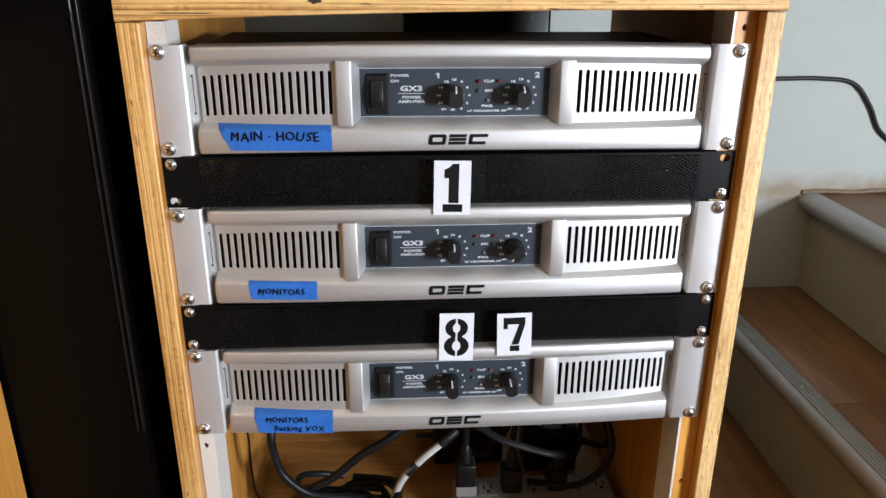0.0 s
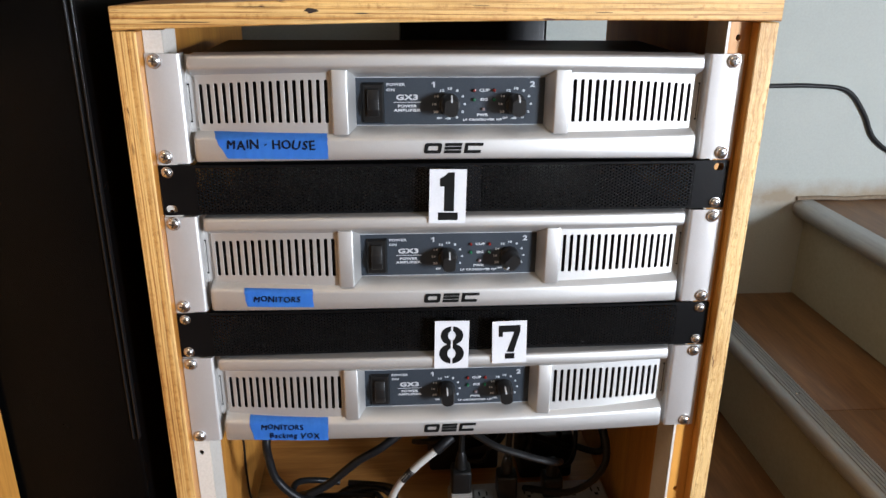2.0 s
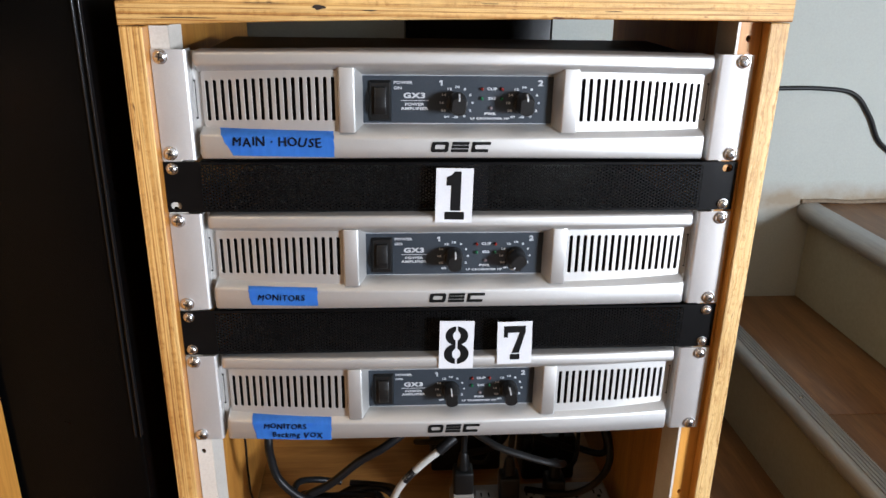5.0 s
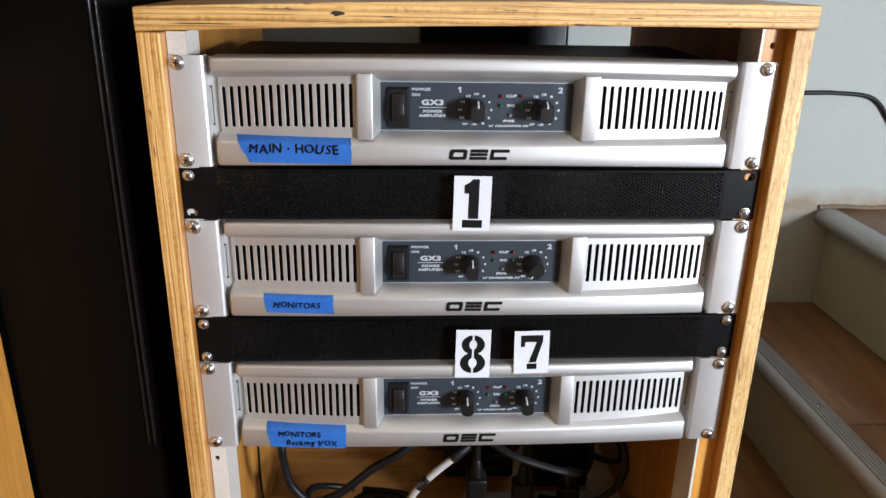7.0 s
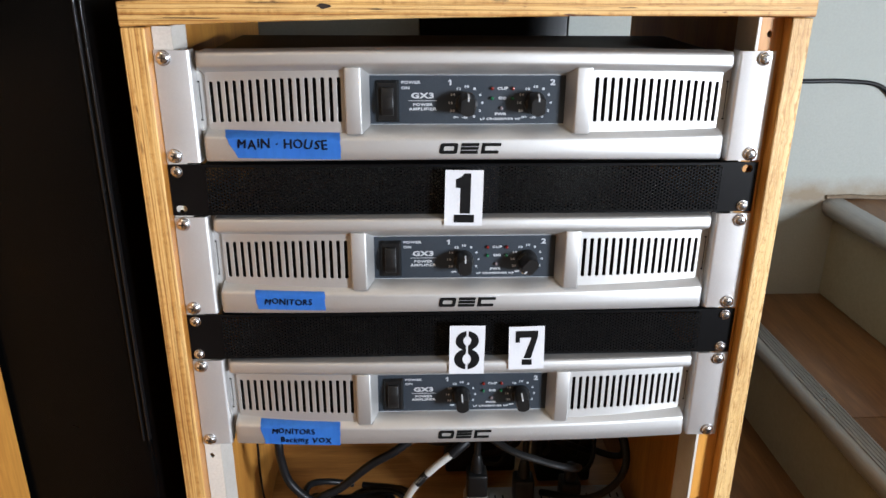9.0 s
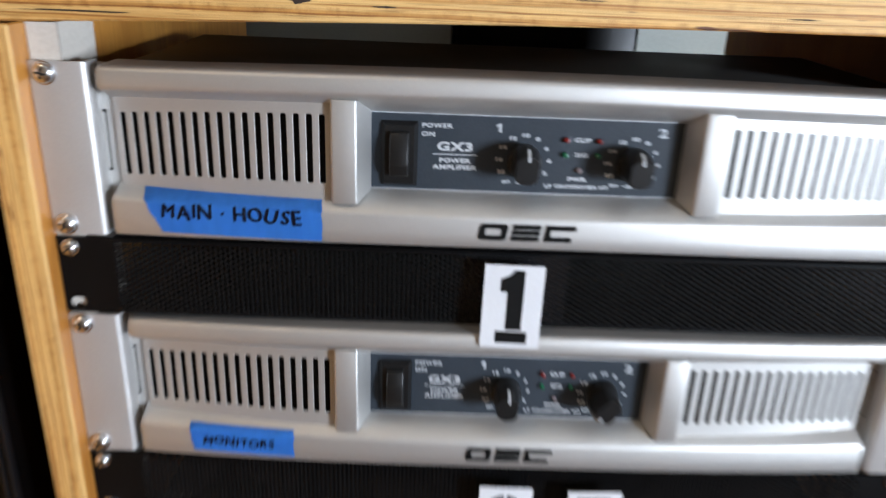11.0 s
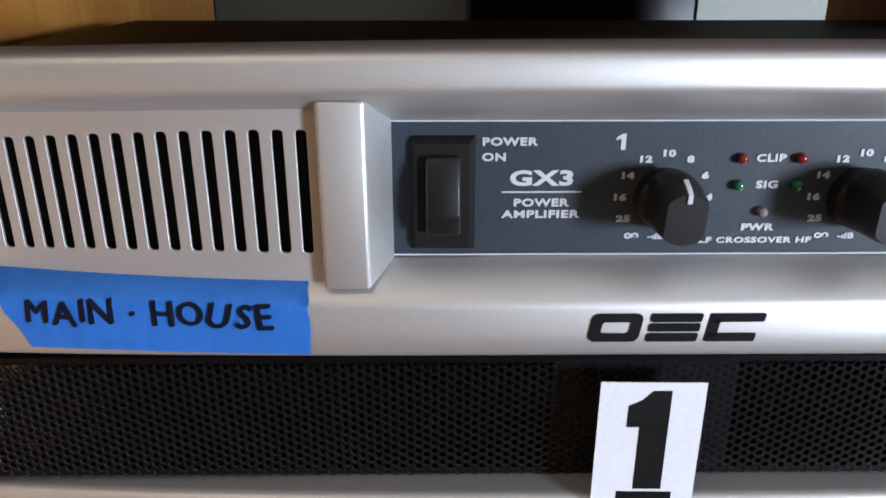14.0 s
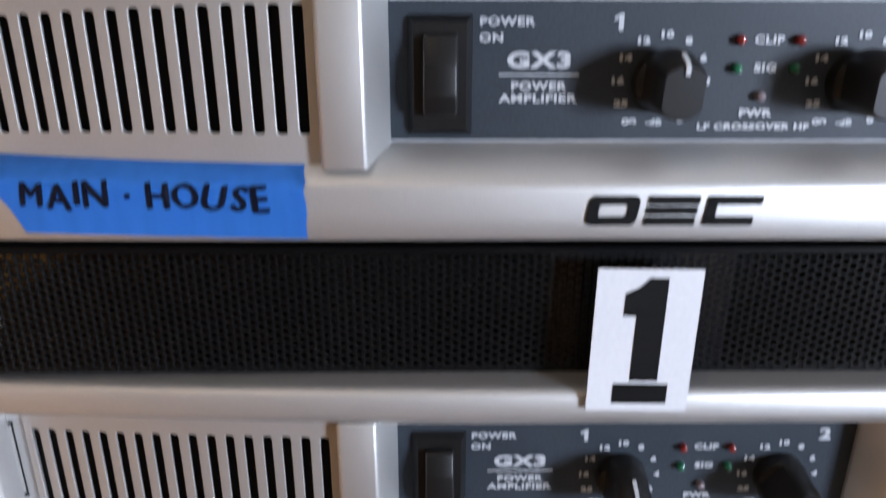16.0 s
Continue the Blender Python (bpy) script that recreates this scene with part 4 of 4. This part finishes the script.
for k in range(7):
    o = part("outlet", box(-0.012, 0.012, -0.013, 0.013, 0.0335, 0.0350, 0.0006, 1), STRIP, strip, "", Matrix.Translation((-0.09 + k * 0.03, 0, 0)))
    for dx, dy, w2, d2 in ((-0.005, 0.003, 0.001, 0.004), (0.005, 0.003, 0.001, 0.004), (0.0, -0.006, 0.0022, 0.0022)):
        part("hole", box(dx - w2, dx + w2, dy - d2, dy + d2, 0.0348, 0.0353), DARK, o, "dark contact hole", Matrix())


def plug(x, y, z, tall, mat, label, tail):
    p = thing("plug", label, "plug", (x, y, z), "plugs in the power strip")
    part("body", box(-0.013, 0.013, -0.013, 0.013, 0.0, tall, 0.004, 3), mat, p, smooth=45)
    part("collar", lathe([(0.0085, tall - 0.001), (0.0075, tall + 0.012), (0.0055, tall + 0.022), (0.0045, tall + 0.024)], 16, "z"), mat, p, "ribbed strain relief")
    part("lead", tube([(0, 0, tall + 0.02)] + tail, 0.0042), mat, p, "power lead")
    return p


first = plug(0.035, 0.195, ZB + 0.035, 0.046, BLACK_PLASTIC, "black moulded power plug with a grey base", [(0.001, 0.01, 0.13), (-0.01, 0.04, 0.19), (-0.03, 0.10, 0.21)])
part("base", box(-0.0135, 0.0135, -0.0138, 0.0135, 0.0, 0.014, 0.001, 1), STRIP, first, "pale grey base of the plug")
plug(0.095, 0.195, ZB + 0.035, 0.036, BLACK_PLASTIC, "black moulded power plug", [(0.004, 0.005, 0.10), (0.02, 0.02, 0.15), (0.05, 0.08, 0.20)])
plug(0.155, 0.195, ZB + 0.035, 0.030, BLACK_PLASTIC, "black moulded power plug", [(-0.003, -0.05, 0.085), (-0.024, -0.09, 0.115), (-0.06, -0.095, 0.130), (-0.10, -0.09, 0.146), (-0.14, -0.06, 0.17), (-0.16, 0.03, 0.20)])
cable("cable", [(-0.188, 0.24, 0.36), (-0.189, 0.12, 0.34), (-0.189, 0.09, 0.305), (-0.188, 0.09, 0.279), (-0.180, 0.09, 0.249), (-0.154, 0.09, 0.223), (-0.12, 0.11, 0.20), (-0.07, 0.14, 0.17)], 0.0046, RUBBER, "black cable hanging down inside the rack")
cable("cable", [(0.0, 0.2, 0.33), (-0.03, 0.12, 0.305), (-0.061, 0.10, 0.285), (-0.093, 0.10, 0.264), (-0.126, 0.10, 0.235), (-0.156, 0.10, 0.218), (-0.19, 0.13, 0.17)], 0.0048, RUBBER, "black cable slanting across the rack")
white = thing("cable", "white cable with a black-banded end rising out of the tangle", "cable")
part("sheath", tube([(-0.003, 0.122, 0.259), (-0.024, 0.12, 0.241), (-0.046, 0.12, 0.215), (-0.057, 0.12, 0.188), (-0.061, 0.125, 0.15), (-0.05, 0.15, 0.108)], 0.0044), WHITE_CABLE, white, smooth=60)
part("band", tube([(-0.0300, 0.12, 0.2350), (-0.0355, 0.12, 0.2285), (-0.0415, 0.12, 0.2210)], 0.0047), RUBBER, white, "dark band", smooth=60)
part("boot", tube([(0.016, 0.13, 0.272), (0.006, 0.125, 0.266), (-0.003, 0.122, 0.259)], 0.0066), RUBBER, white, "dark connector boot", smooth=60)
cable("cable", [(-0.238, 0.25, 0.34), (-0.2385, 0.2, 0.26), (-0.2385, 0.2, 0.219), (-0.2385, 0.2, 0.176), (-0.233, 0.2, 0.132), (-0.21, 0.22, 0.103)], 0.0013, RUBBER, "thin dark wire along the inner side of the rack")
rnd = random.Random(4)
coil = thing("cable_coil", "black cable bundled into loose loops with silver ties", "cable", (-0.112, 0.130, ZB + 0.040))
for k in range(9):
    rx, ry, cx = rnd.uniform(0.035, 0.062), rnd.uniform(0.025, 0.045), rnd.uniform(-0.012, 0.012)
    tilt, base = rnd.uniform(-0.25, 0.25), -0.036 + k * 0.0095
    pts = [(cx + rx * math.cos(a), ry * math.sin(a) + tilt * 0.02, base + 0.010 * math.sin(a * 2 + k) + tilt * 0.06 * math.cos(a) + 0.012) for a in np.linspace(k, k + 2 * math.pi * 0.97, 12)]
    part("loop", tube(pts, 0.0040, 8, 4), RUBBER, coil, smooth=60)
for x, y, a in ((-0.02, -0.045, 0.4), (0.03, -0.042, -0.5), (-0.055, -0.03, 1.0)):
    bm = tube([(0.012 * math.cos(t), 0.0, 0.016 * math.sin(t)) for t in np.linspace(0, 2 * math.pi, 9)], 0.0016, 6, 4)
    part("tie", bm, STEEL, coil, "shiny twisted tie", Matrix.Translation((x, y, 0.045)) @ Matrix.Rotation(a, 4, "Z") @ Matrix.Rotation(1.3, 4, "Z"))
# random black cables added to darken the rear right of the compartment
for k in range(9):
    x, y = rnd.uniform(0.0, 0.20), rnd.uniform(0.25, 0.34)
    dx, dip = rnd.uniform(-0.22, 0.22), rnd.uniform(0.0, 0.10)
    x2 = max(-0.02, min(0.21, x + dx))
    pts = [(x, 0.26, 0.355), (x + 0.1 * dx, y - 0.02, 0.31 - dip * 0.3), (x + 0.35 * dx, y - 0.05, 0.25 - dip), (0.5 * (x + x2), y - 0.03, 0.19 - dip * 0.4), (x2 - 0.1 * dx, y + 0.02, 0.125 + rnd.uniform(0, 0.02)), (x2, y + 0.07, 0.106 + rnd.uniform(0, 0.01))]
    cable("cable", pts, rnd.choice((0.0034, 0.0042, 0.0048)), RUBBER, "black cable in the tangle under the amplifiers")
# black boxes added behind the cables to deepen the dark there
for x, y, w, d, h in ((0.165, 0.30, 0.075, 0.06, 0.07), (0.05, 0.33, 0.10, 0.07, 0.06)):
    a = thing("dark_filler_box", "added black plastic box darkening the space among the cables", "power adapter", (x, y, ZB), "power adapters")
    part("body", box(-w / 2, w / 2, -d / 2, d / 2, 0, h, 0.005, 3), BLACK_PLASTIC, a, smooth=45)
    part("lead", tube([(0, -d / 2 + 0.002, h * 0.5), (0.01, -d / 2 - 0.02, h * 0.5), (0.03, -d / 2 - 0.03, h * 0.9), (0.04, 0, h + 0.08)], 0.003), RUBBER, a, "thin black lead")
for pts in ([(0.17, 0.24, 0.36), (0.19, 0.16, 0.30), (0.20, 0.12, 0.24), (0.17, 0.14, 0.18), (0.12, 0.2, 0.14)],             [(-0.02, 0.26, 0.36), (0.0, 0.2, 0.29), (0.03, 0.19, 0.25), (0.1, 0.22, 0.22), (0.2, 0.27, 0.15)]):
    cable("cable", pts, 0.0044, RUBBER, "black cable in the tangle behind the power strip")
